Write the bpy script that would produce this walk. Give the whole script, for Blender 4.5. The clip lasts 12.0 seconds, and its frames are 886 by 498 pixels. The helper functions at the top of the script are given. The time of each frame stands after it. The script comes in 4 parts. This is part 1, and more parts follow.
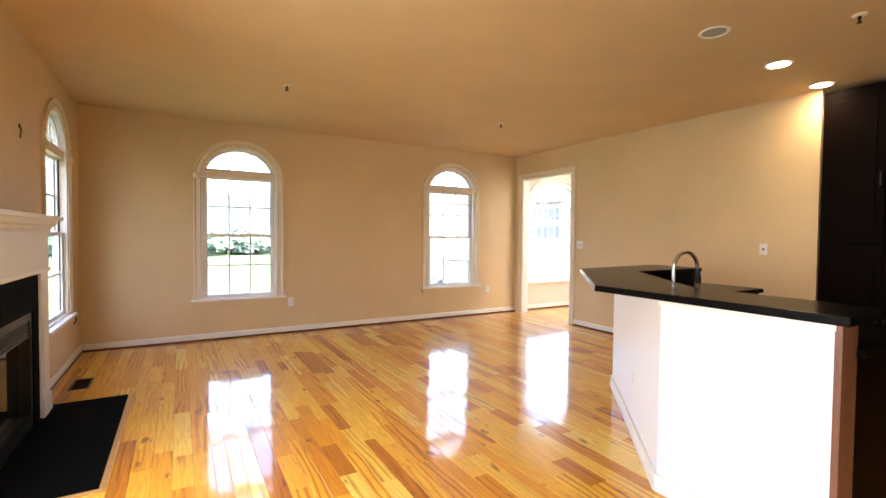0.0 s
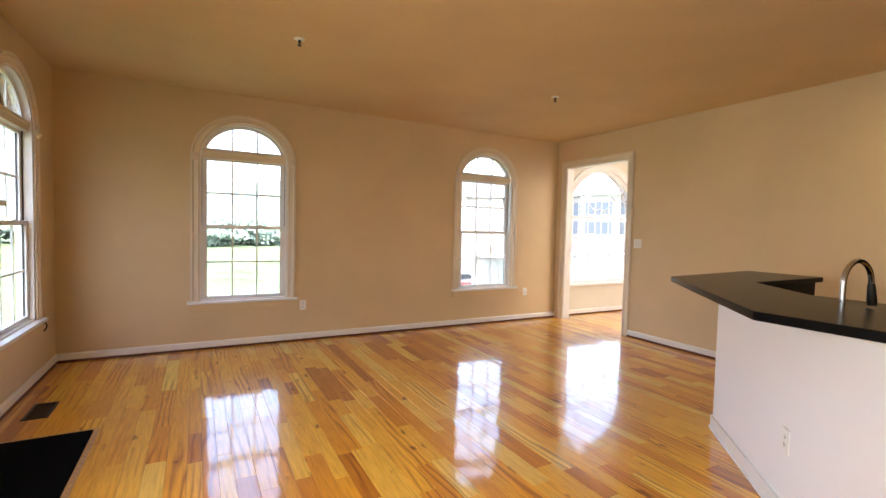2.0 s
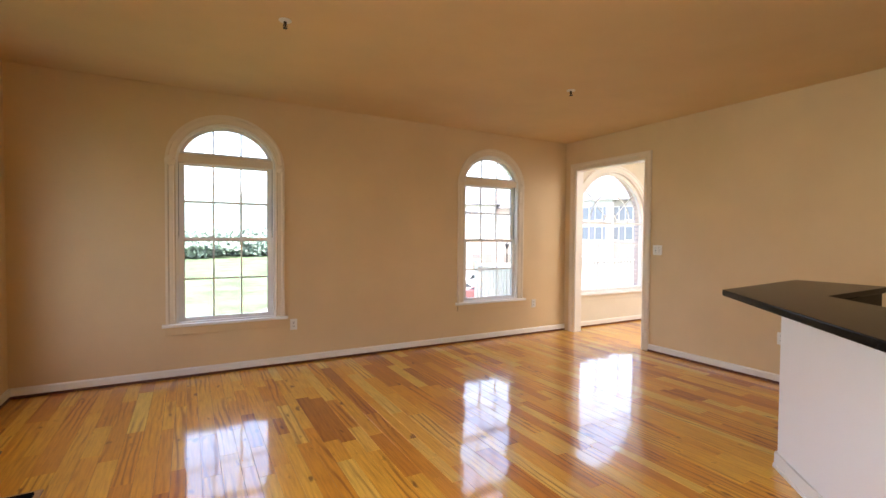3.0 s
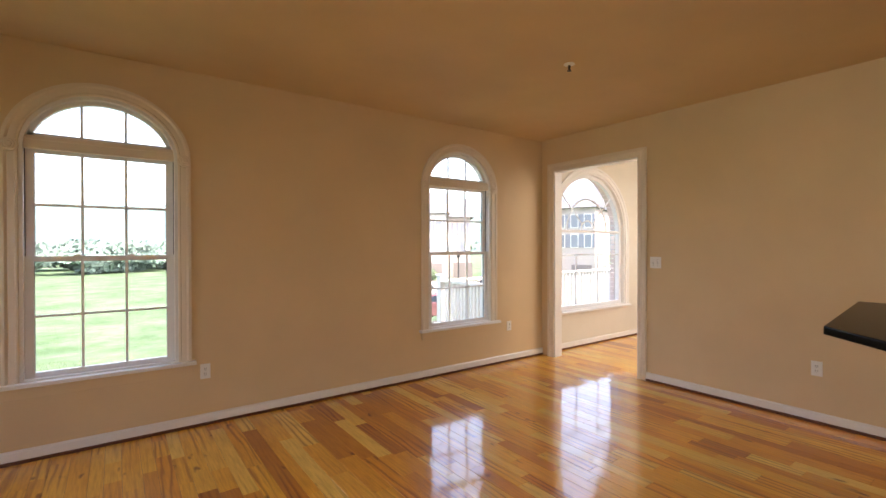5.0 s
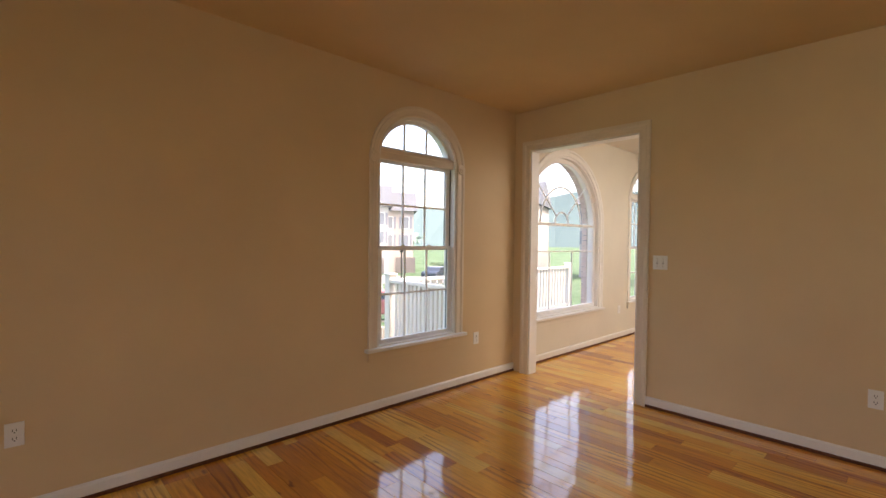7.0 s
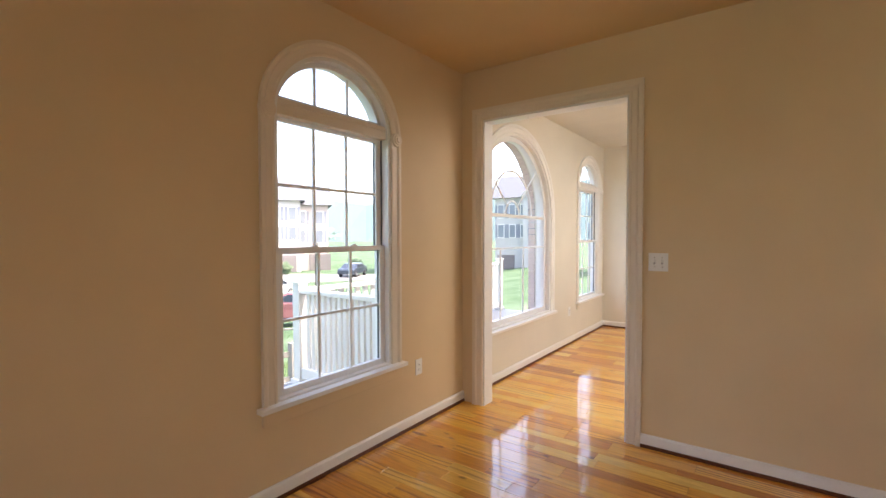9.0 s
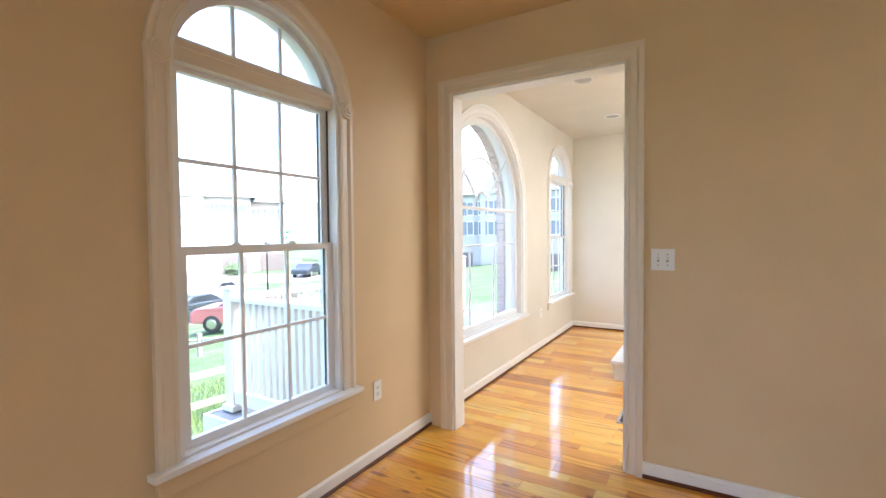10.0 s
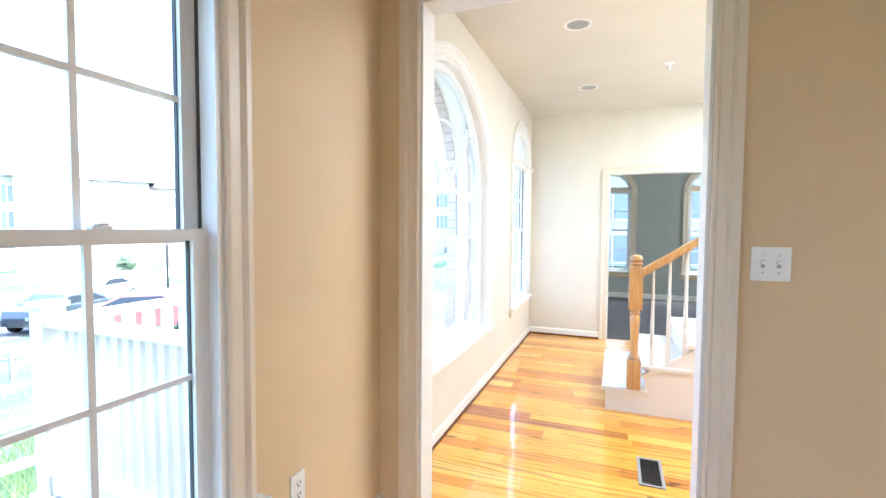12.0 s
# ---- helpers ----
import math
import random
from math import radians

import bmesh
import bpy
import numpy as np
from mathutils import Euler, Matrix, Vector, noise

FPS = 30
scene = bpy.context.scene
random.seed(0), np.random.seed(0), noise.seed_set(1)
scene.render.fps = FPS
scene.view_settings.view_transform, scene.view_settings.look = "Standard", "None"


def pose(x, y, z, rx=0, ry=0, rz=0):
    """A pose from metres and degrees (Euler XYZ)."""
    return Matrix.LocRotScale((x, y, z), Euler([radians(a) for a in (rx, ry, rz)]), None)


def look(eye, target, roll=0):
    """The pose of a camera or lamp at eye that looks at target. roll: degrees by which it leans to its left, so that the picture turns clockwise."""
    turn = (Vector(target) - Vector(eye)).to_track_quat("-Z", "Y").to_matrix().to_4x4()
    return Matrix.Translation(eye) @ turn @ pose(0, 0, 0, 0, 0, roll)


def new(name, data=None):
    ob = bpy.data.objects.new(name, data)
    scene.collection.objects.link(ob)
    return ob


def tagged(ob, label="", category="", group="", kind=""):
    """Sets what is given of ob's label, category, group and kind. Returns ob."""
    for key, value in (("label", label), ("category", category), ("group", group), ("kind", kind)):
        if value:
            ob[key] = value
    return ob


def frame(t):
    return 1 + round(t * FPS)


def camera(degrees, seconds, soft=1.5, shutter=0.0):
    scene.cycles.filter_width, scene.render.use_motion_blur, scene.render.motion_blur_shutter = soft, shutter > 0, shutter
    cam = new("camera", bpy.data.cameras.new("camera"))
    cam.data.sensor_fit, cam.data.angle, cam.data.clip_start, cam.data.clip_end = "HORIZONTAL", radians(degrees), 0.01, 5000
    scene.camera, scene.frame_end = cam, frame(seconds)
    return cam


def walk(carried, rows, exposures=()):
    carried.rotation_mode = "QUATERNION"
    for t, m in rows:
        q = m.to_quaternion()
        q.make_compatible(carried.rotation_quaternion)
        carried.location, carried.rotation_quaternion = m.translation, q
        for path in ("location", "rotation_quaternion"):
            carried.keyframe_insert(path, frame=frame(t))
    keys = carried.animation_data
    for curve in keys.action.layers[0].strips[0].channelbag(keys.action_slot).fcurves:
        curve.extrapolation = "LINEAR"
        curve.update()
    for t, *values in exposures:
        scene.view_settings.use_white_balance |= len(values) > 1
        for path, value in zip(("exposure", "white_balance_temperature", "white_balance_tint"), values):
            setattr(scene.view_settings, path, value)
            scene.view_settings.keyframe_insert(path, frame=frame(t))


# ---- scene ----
import itertools

cam = camera(89.0, 12.0)
PATH = [
    (0, (0.477, 0.681, 1.337), (1.485, 2.407, 1.279), 0.6),
    (0.5, (0.53, 0.879, 1.339), (1.507, 2.622, 1.265), 0.9),
    (1, (0.574, 1.087, 1.327), (1.514, 2.851, 1.243), 1.2),
    (1.5, (0.61, 1.339, 1.327), (1.558, 3.098, 1.239), 1.6),
    (2, (0.69, 1.594, 1.346), (1.646, 3.349, 1.259), 1.4),
    (2.5, (0.768, 1.821, 1.342), (1.721, 3.578, 1.274), 0.8),
    (3, (0.809, 2.079, 1.358), (1.792, 3.82, 1.305), 0.5),
    (5, (1.208, 3.048, 1.397), (2.384, 4.665, 1.384), -0.1),
    (5.5, (1.355, 3.273, 1.388), (2.575, 4.858, 1.372), -0.0),
    (6, (1.481, 3.523, 1.376), (2.742, 5.075, 1.352), 0.5),
    (6.5, (1.623, 3.778, 1.375), (2.937, 5.286, 1.345), 0.8),
    (8.5, (2.311, 4.681, 1.407), (3.875, 5.927, 1.355), -0.1),
    (9, (2.498, 4.903, 1.395), (4.115, 6.079, 1.338), -0.1),
    (9.5, (2.719, 5.099, 1.385), (4.39, 6.196, 1.324), -0.2),
    (10, (2.948, 5.266, 1.375), (4.667, 6.286, 1.308), -0.5),
    (10.5, (3.146, 5.464, 1.356), (4.901, 6.419, 1.28), -0.1),
    (11, (3.382, 5.653, 1.346), (5.177, 6.533, 1.261), 0.0),
    (11.5, (3.606, 5.825, 1.359), (5.434, 6.631, 1.26), 0.1),
    (12, (3.822, 5.983, 1.342), (5.688, 6.698, 1.247), 0.4),
]
EXPOSURES = [(0, 3.87, 7000, 13), (1.5, 3.64, 7050, 14), (3, 3.46, 7150, 16), (5.5, 2.95, 7450, 18), (6.5, 2.65, 7550, 18), (8.5, 2.8, 7300, 17), (9.5, 3.15, 6600, 13), (10.5, 3.56, 5850, 8), (11.5, 3.74, 5600, 6), (12, 3.84, 5550, 6)]
walk(cam, [(t, look(eye, target, roll)) for t, eye, target, roll in PATH], EXPOSURES)
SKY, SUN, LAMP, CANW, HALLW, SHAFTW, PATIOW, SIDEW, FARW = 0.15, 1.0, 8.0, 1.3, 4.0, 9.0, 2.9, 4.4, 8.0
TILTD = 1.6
WALL_C, CEIL_C = (0.68, 0.51, 0.305), (0.66, 0.48, 0.27)
COATR = 0.075
FL = ((0.50, 0.17, 0.012), (0.70, 0.275, 0.022), (0.86, 0.40, 0.036), (0.94, 0.51, 0.06), (0.97, 0.65, 0.14))

# world and light
world = bpy.data.worlds.new("world")
scene.world = world
world.use_nodes = True
wn = world.node_tree.nodes
sky = wn.new("ShaderNodeTexSky")
sky.sky_type = "NISHITA"
sky.sun_disc = False
sky.sun_elevation, sky.sun_rotation = radians(58), radians(150)
sky.air_density, sky.dust_density = 0.9, 4.0
wn["Background"].inputs["Strength"].default_value = SKY
world.node_tree.links.new(sky.outputs[0], wn["Background"].inputs["Color"])
sun = new("sun", bpy.data.lights.new("sun", "SUN"))
sun.data.energy, sun.data.angle, sun.data.color = SUN, radians(8), (1.0, 0.97, 0.92)
# the sun stands high in the south-east, behind the house seen from the window wall
sun.matrix_world = look((0, 0, 30), (-0.265, 0.46, 30 - 0.85))

# ---- materials ----


def mat(name, base, rough=0.5, metal=0.0, spec=0.5, coat=0.0, coat_rough=0.03):
    m = bpy.data.materials.new(name)
    m.use_nodes = True
    b = m.node_tree.nodes["Principled BSDF"]
    b.inputs["Base Color"].default_value = (*base, 1)
    b.inputs["Roughness"].default_value = rough
    b.inputs["Metallic"].default_value = metal
    b.inputs["Specular IOR Level"].default_value = spec
    b.inputs["Coat Weight"].default_value = coat
    b.inputs["Coat Roughness"].default_value = coat_rough
    return m


def nodes_of(m):
    return m.node_tree.nodes, m.node_tree.links, m.node_tree.nodes["Principled BSDF"]


def coords(m, scale=(1, 1, 1), kind="Object"):
    n, l, _ = nodes_of(m)
    tc, mp = n.new("ShaderNodeTexCoord"), n.new("ShaderNodeMapping")
    mp.inputs["Scale"].default_value = scale
    l.new(tc.outputs[kind], mp.inputs["Vector"])
    return mp.outputs["Vector"]


def noise_node(m, vec, scale, detail=4.0, rough=0.55):
    n, l, _ = nodes_of(m)
    t = n.new("ShaderNodeTexNoise")
    t.inputs["Scale"].default_value, t.inputs["Detail"].default_value = scale, detail
    t.inputs["Roughness"].default_value = rough
    l.new(vec, t.inputs["Vector"])
    return t.outputs["Fac"]


def ramp(m, fac, stops):
    n, l, _ = nodes_of(m)
    r = n.new("ShaderNodeValToRGB")
    e = r.color_ramp.elements
    while len(e) < len(stops):
        e.new(0.5)
    for el, (p, c) in zip(e, stops):
        el.position, el.color = p, (*c, 1)
    l.new(fac, r.inputs["Fac"])
    return r.outputs["Color"]


def mixc(m, fac, a, b, mode="MIX"):
    n, l, _ = nodes_of(m)
    x = n.new("ShaderNodeMix")
    x.data_type, x.blend_type = "RGBA", mode
    for sock, v in ((x.inputs[0], fac), (x.inputs[6], a), (x.inputs[7], b)):
        if isinstance(v, (int, float)):
            sock.default_value = v
        elif isinstance(v, tuple):
            sock.default_value = (*v, 1)
        else:
            l.new(v, sock)
    return x.outputs[2]


def math_node(m, op, a, b=0.0):
    n, l, _ = nodes_of(m)
    x = n.new("ShaderNodeMath")
    x.operation = op
    for sock, v in ((x.inputs[0], a), (x.inputs[1], b)):
        if isinstance(v, (int, float)):
            sock.default_value = v
        else:
            l.new(v, sock)
    return x.outputs[0]


def bump(m, height, strength=0.1, dist=0.002, coat=False):
    n, l, b = nodes_of(m)
    x = n.new("ShaderNodeBump")
    x.inputs["Strength"].default_value, x.inputs["Distance"].default_value = strength, dist
    l.new(height, x.inputs["Height"])
    l.new(x.outputs["Normal"], b.inputs["Normal"])
    if coat:
        l.new(x.outputs["Normal"], b.inputs["Coat Normal"])


def to(m, out, socket):
    m.node_tree.links.new(out, m.node_tree.nodes["Principled BSDF"].inputs[socket])


def painted(name, base, rough, var=0.05, bump_s=0.12, rv=0.02):
    m = mat(name, base, rough)
    v = coords(m)
    big = noise_node(m, v, 1.3, 3)
    fine = noise_node(m, v, 60, 3)
    lo = tuple(c * (1 - var) for c in base)
    hi = tuple(min(1, c * (1 + var)) for c in base)
    to(m, ramp(m, big, [(0.3, lo), (0.7, hi)]), "Base Color")
    r = ramp(m, noise_node(m, v, 7, 3), [(0.3, (rough - rv,) * 3), (0.7, (rough + rv,) * 3)])
    to(m, r, "Roughness")
    bump(m, fine, bump_s, 0.002)
    return m


WALL = painted("wall_paint", WALL_C, 0.62)
CEIL = painted("ceiling_paint", CEIL_C, 0.8)
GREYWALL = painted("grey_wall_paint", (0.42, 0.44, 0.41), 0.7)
TRIM = painted("white_trim_paint", (0.80, 0.78, 0.74), 0.32, 0.02, 0.05)
CASEP = painted("cream_trim_paint", (0.75, 0.65, 0.52), 0.34, 0.02, 0.04)
HALLWALL = painted("pale_hall_paint", (0.70, 0.65, 0.55), 0.62)
CANGREY = mat("grey_reflector", (0.35, 0.34, 0.32), 0.4)
KNEE = painted("white_wall_paint", (0.82, 0.81, 0.82), 0.30, 0.006, 0.03, 0.004)
VINYL = painted("white_vinyl", (0.78, 0.78, 0.77), 0.35, 0.02, 0.02)
PLASTIC = painted("white_plastic", (0.82, 0.81, 0.78), 0.3, 0.01, 0.0)
SEAL = mat("dark_seal", (0.06, 0.06, 0.06), 0.6)
SLOT = mat("dark_slot", (0.02, 0.02, 0.02), 0.6)
STEEL = mat("brushed_steel", (0.55, 0.54, 0.52), 0.25, 1.0)
DARKMETAL = mat("dark_metal", (0.05, 0.045, 0.04), 0.4, 1.0)
BLACKPAINT = mat("black_enamel", (0.012, 0.012, 0.013), 0.35)
BRONZE = mat("bronze_vent", (0.06, 0.04, 0.025), 0.4, 0.8)
CHROME = mat("worn_chrome", (0.7, 0.7, 0.7), 0.15, 1.0)
GLASSB = mat("black_glass", (0.006, 0.006, 0.007), 0.04)


def wood(name, light, dark, scale=(14, 14, 1.2), rough=0.35, coat=0.0):
    m = mat(name, light, rough, coat=coat)
    n, l, b = nodes_of(m)
    v = coords(m, scale)
    g = noise_node(m, v, 3.0, 6, 0.6)
    to(m, ramp(m, g, [(0.3, dark), (0.65, light)]), "Base Color")
    bump(m, noise_node(m, coords(m, tuple(s * 5 for s in scale)), 4, 3), 0.08, 0.001)
    return m


def matt(m, s=0.15):
    m.node_tree.nodes["Principled BSDF"].inputs["Specular IOR Level"].default_value = s
    return m


OAK = wood("varnished_oak", (0.62, 0.36, 0.13), (0.42, 0.20, 0.06), coat=0.6)
# dark cherry sunk to near black, the kitchen's deep shade included in the colour
CHERRY = matt(wood("shade_sunk_cherry", (0.005, 0.002, 0.0015), (0.003, 0.0015, 0.001), rough=0.5), 0.03)
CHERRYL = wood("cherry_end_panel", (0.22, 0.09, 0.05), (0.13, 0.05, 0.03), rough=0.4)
SHOE = wood("stained_shoe_wood", (0.13, 0.035, 0.012), (0.07, 0.02, 0.008), rough=0.35)


def floor_wood():
    m = mat("oak_floor", (0.5, 0.25, 0.08), 0.35, spec=0.15, coat=1.0, coat_rough=COATR)
    n, l, b = nodes_of(m)
    info, geo = n.new("ShaderNodeObjectInfo"), n.new("ShaderNodeNewGeometry")
    rnd = math_node(m, "FRACT", math_node(m, "ADD", math_node(m, "MULTIPLY", info.outputs["Random"], 7.31), geo.outputs["Random Per Island"]))
    pos = n.new("ShaderNodeVectorMath")
    pos.operation = "ADD"
    comb = n.new("ShaderNodeCombineXYZ")
    l.new(math_node(m, "MULTIPLY", rnd, 37.0), comb.inputs[0])
    l.new(math_node(m, "MULTIPLY", rnd, 91.0), comb.inputs[1])
    l.new(geo.outputs["Position"], pos.inputs[0])
    l.new(comb.outputs[0], pos.inputs[1])

    def mapped(s):
        mp = n.new("ShaderNodeMapping")
        mp.inputs["Scale"].default_value = s
        l.new(pos.outputs[0], mp.inputs["Vector"])
        return mp.outputs["Vector"]
    tone = ramp(m, rnd, [(0.0, FL[0]), (0.10, FL[1]), (0.40, FL[2]), (0.80, FL[3]), (1.0, FL[4])])
    w = n.new("ShaderNodeTexWave")
    w.wave_type, w.bands_direction = "BANDS", "X"
    w.inputs["Scale"].default_value, w.inputs["Distortion"].default_value = 7.0, 16.0
    w.inputs["Detail"].default_value, w.inputs["Detail Scale"].default_value = 3.0, 0.6
    l.new(mapped((1, 0.13, 1)), w.inputs["Vector"])
    cath = ramp(m, w.outputs["Fac"], [(0.0, (0.50, 0.34, 0.22)), (0.35, (0.97, 0.95, 0.92)), (1.0, (1.10, 1.10, 1.08))])
    grain = ramp(m, noise_node(m, mapped((38, 2.4, 1)), 2.0, 4, 0.6), [(0.30, (0.60, 0.48, 0.38)), (0.6, (1.06, 1.05, 1.02))])
    knots = ramp(m, noise_node(m, mapped((5, 2.0, 1)), 2.2, 2, 0.5), [(0.26, (0.22, 0.13, 0.08)), (0.33, (1, 1, 1))])
    figured = ramp(m, noise_node(m, mapped((2.2, 0.5, 1)), 1.3, 1), [(0.47, (0.0,) * 3), (0.60, (0.8,) * 3)])
    c = mixc(m, figured, tone, cath, "MULTIPLY")
    c = mixc(m, 0.55, c, grain, "MULTIPLY")
    c = mixc(m, 0.8, c, knots, "MULTIPLY")
    to(m, c, "Base Color")
    # each plank sits a touch off level, and the varnish ripples slowly
    nx = n.new("ShaderNodeVectorMath")
    nx.operation = "NORMALIZE"
    tilt = n.new("ShaderNodeCombineXYZ")
    l.new(math_node(m, "MULTIPLY", math_node(m, "SUBTRACT", rnd, 0.5), 0.016), tilt.inputs[0])
    r2 = math_node(m, "FRACT", math_node(m, "MULTIPLY", rnd, 13.7))
    l.new(math_node(m, "MULTIPLY", math_node(m, "SUBTRACT", r2, 0.5), 0.010), tilt.inputs[1])
    add = n.new("ShaderNodeVectorMath")
    add.operation = "ADD"
    l.new(geo.outputs["Normal"], add.inputs[0])
    l.new(tilt.outputs[0], add.inputs[1])
    l.new(add.outputs[0], nx.inputs[0])
    bp = n.new("ShaderNodeBump")
    bp.inputs["Strength"].default_value, bp.inputs["Distance"].default_value = 0.25, 0.002
    l.new(noise_node(m, mapped((9, 2.5, 1)), 1.5, 2), bp.inputs["Height"])
    l.new(nx.outputs[0], bp.inputs["Normal"])
    l.new(bp.outputs["Normal"], b.inputs["Coat Normal"])
    l.new(bp.outputs["Normal"], b.inputs["Normal"])
    b.inputs["Coat IOR"].default_value = 1.85
    return m


FLOORWOOD = floor_wood()


def granite():
    m = mat("black_granite", (0.006, 0.005, 0.005), 0.2)
    v = coords(m)
    to(m, ramp(m, noise_node(m, v, 240, 2), [(0.55, (0.005, 0.0045, 0.0045)), (0.75, (0.03, 0.025, 0.022))]), "Base Color")
    bump(m, noise_node(m, v, 8, 2), 0.02, 0.001)
    return m


GRANITE = matt(granite(), 0.03)


def grass():
    m = mat("grass", (0.08, 0.14, 0.04), 0.9, spec=0.2)
    v = coords(m)
    c = ramp(m, noise_node(m, v, 0.30, 7, 0.75), [(0.40, (0.045, 0.095, 0.055)), (0.60, (0.16, 0.215, 0.16))])
    c = mixc(m, noise_node(m, v, 2.2, 5), c, (0.06, 0.11, 0.035))
    to(m, c, "Base Color")
    bump(m, noise_node(m, v, 9, 6, 0.7), 0.8, 0.08)
    return m


GRASS = grass()


def simple_var(name, a, b_, scale, rough=0.85, bs=0.3, bd=0.01):
    m = mat(name, a, rough)
    v = coords(m)
    to(m, mixc(m, noise_node(m, v, scale, 5), a, b_), "Base Color")
    bump(m, noise_node(m, v, scale * 6, 4), bs, bd)
    return m


ASPHALT = simple_var("asphalt", (0.07, 0.07, 0.07), (0.13, 0.13, 0.13), 2)
CONCRETE = simple_var("concrete", (0.27, 0.26, 0.245), (0.21, 0.20, 0.195), 3)
DECK = simple_var("grey_deck_paint", (0.26, 0.27, 0.29), (0.21, 0.22, 0.245), 4, 0.5)
PICKET = simple_var("white_fence_paint", (0.76, 0.73, 0.68), (0.70, 0.67, 0.63), 3, 0.5)
OLDWOOD = simple_var("weathered_wood", (0.36, 0.32, 0.28), (0.25, 0.225, 0.20), 5)
# foliage colours lifted pale to carry haze, the far one bluer as well
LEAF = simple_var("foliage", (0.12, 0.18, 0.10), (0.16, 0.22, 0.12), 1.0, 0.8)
LEAFHAZE = simple_var("hazed_far_foliage", (0.15, 0.23, 0.20), (0.18, 0.26, 0.23), 0.1, 0.9)
BARK = simple_var("bark", (0.12, 0.09, 0.06), (0.07, 0.05, 0.04), 6)
SIDING = simple_var("pale_siding", (0.52, 0.50, 0.47), (0.47, 0.45, 0.43), 1.0)
ROOFM = simple_var("grey_shingle", (0.12, 0.13, 0.15), (0.095, 0.105, 0.12), 2.0)
# hill woods tinted blue-green, distance haze held in the base colour
HILL = simple_var("hazed_hill_woods", (0.07, 0.12, 0.125), (0.09, 0.14, 0.145), 0.02)
CARPET = simple_var("grey_carpet", (0.12, 0.115, 0.115), (0.09, 0.085, 0.085), 30, 0.95, 0.6, 0.004)
TYRE = mat("tyre", (0.02, 0.02, 0.02), 0.8)
HOUSEPANE = mat("pale_house_pane", (0.22, 0.24, 0.27), 0.15)
CARGLASS = mat("car_glass", (0.02, 0.025, 0.03), 0.05)
SLATE = simple_var("black_slate", (0.002, 0.002, 0.002), (0.004, 0.004, 0.004), 6, 0.75, 0.1, 0.001)
SLATE.node_tree.nodes["Principled BSDF"].inputs["Specular IOR Level"].default_value = 0.02


def brick_mat():
    m = mat("brick_wall", (0.35, 0.17, 0.12), 0.85)
    n, l, b = nodes_of(m)
    t = n.new("ShaderNodeTexBrick")
    t.inputs["Scale"].default_value = 1.0
    t.inputs["Brick Width"].default_value, t.inputs["Row Height"].default_value, t.inputs["Mortar Size"].default_value = 0.21, 0.075, 0.01
    t.inputs["Color1"].default_value, t.inputs["Color2"].default_value, t.inputs["Mortar"].default_value = (0.36, 0.17, 0.12, 1), (0.28, 0.12, 0.09, 1), (0.45, 0.42, 0.38, 1)
    l.new(coords(m), t.inputs["Vector"])
    l.new(t.outputs["Color"], b.inputs["Base Color"])
    return m


BRICKW = brick_mat()
# red brick lightened so its colour holds the bright skylight on the reveal
BRICK = simple_var("skylit_pale_brick", (0.66, 0.55, 0.50), (0.58, 0.47, 0.42), 9)


TANBRICK = simple_var("tan_brick", (0.48, 0.42, 0.38), (0.42, 0.37, 0.34), 1.5)


def glass():
    m = mat("window_glass", (1, 1, 1), 0.0)
    b = m.node_tree.nodes["Principled BSDF"]
    b.inputs["Transmission Weight"].default_value = 1.0
    b.inputs["IOR"].default_value = 1.05
    return m


GLASS = glass()


def lamp_mat():
    m = mat("lamp_diffuser", (1, 0.9, 0.75), 0.5)
    b = m.node_tree.nodes["Principled BSDF"]
    b.inputs["Emission Color"].default_value = (1.0, 0.80, 0.52, 1)
    b.inputs["Emission Strength"].default_value = LAMP
    return m


LAMPM = lamp_mat()

# ---- builders ----


def box(bm, x0, x1, y0, y1, z0, z1):
    v = [bm.verts.new(p) for p in itertools.product((x0, x1), (y0, y1), (z0, z1))]
    for f in ((0, 1, 3, 2), (4, 6, 7, 5), (0, 4, 5, 1), (2, 3, 7, 6), (0, 2, 6, 4), (1, 5, 7, 3)):
        bm.faces.new([v[i] for i in f])
    return v


def finish(name, bm, material, smooth=False, bevel=0.0):
    bmesh.ops.recalc_face_normals(bm, faces=bm.faces)
    if bevel:
        bmesh.ops.bevel(bm, geom=[e for e in bm.edges if e.calc_face_angle(0) > 0.5], offset=bevel, segments=2, affect="EDGES", profile=0.6)
    me = bpy.data.meshes.new(name)
    bm.to_mesh(me)
    bm.free()
    me.materials.append(material)
    if smooth:
        for p in me.polygons:
            p.use_smooth = True
        me.set_sharp_from_angle(angle=radians(35))
    return me


def part(name, bm, material, parent, label="", smooth=False, bevel=0.0):
    ob = new(name, finish(name, bm, material, smooth, bevel))
    ob.parent = parent
    return tagged(ob, label)


def solo(name, bm, material, label="", category="", group="", kind="", smooth=False, bevel=0.0):
    return tagged(new(name, finish(name, bm, material, smooth, bevel)), label, category, group, kind)


def thing(name, label, category, at=(0, 0, 0), rz=0, group="", kind=""):
    ob = new(name)
    ob.empty_display_size = 0.1
    ob.matrix_world = pose(*at, 0, 0, rz)
    return tagged(ob, label, category, group, kind)


def bbox(*args):
    bm = bmesh.new()
    for a in args:
        box(bm, *a)
    return bm


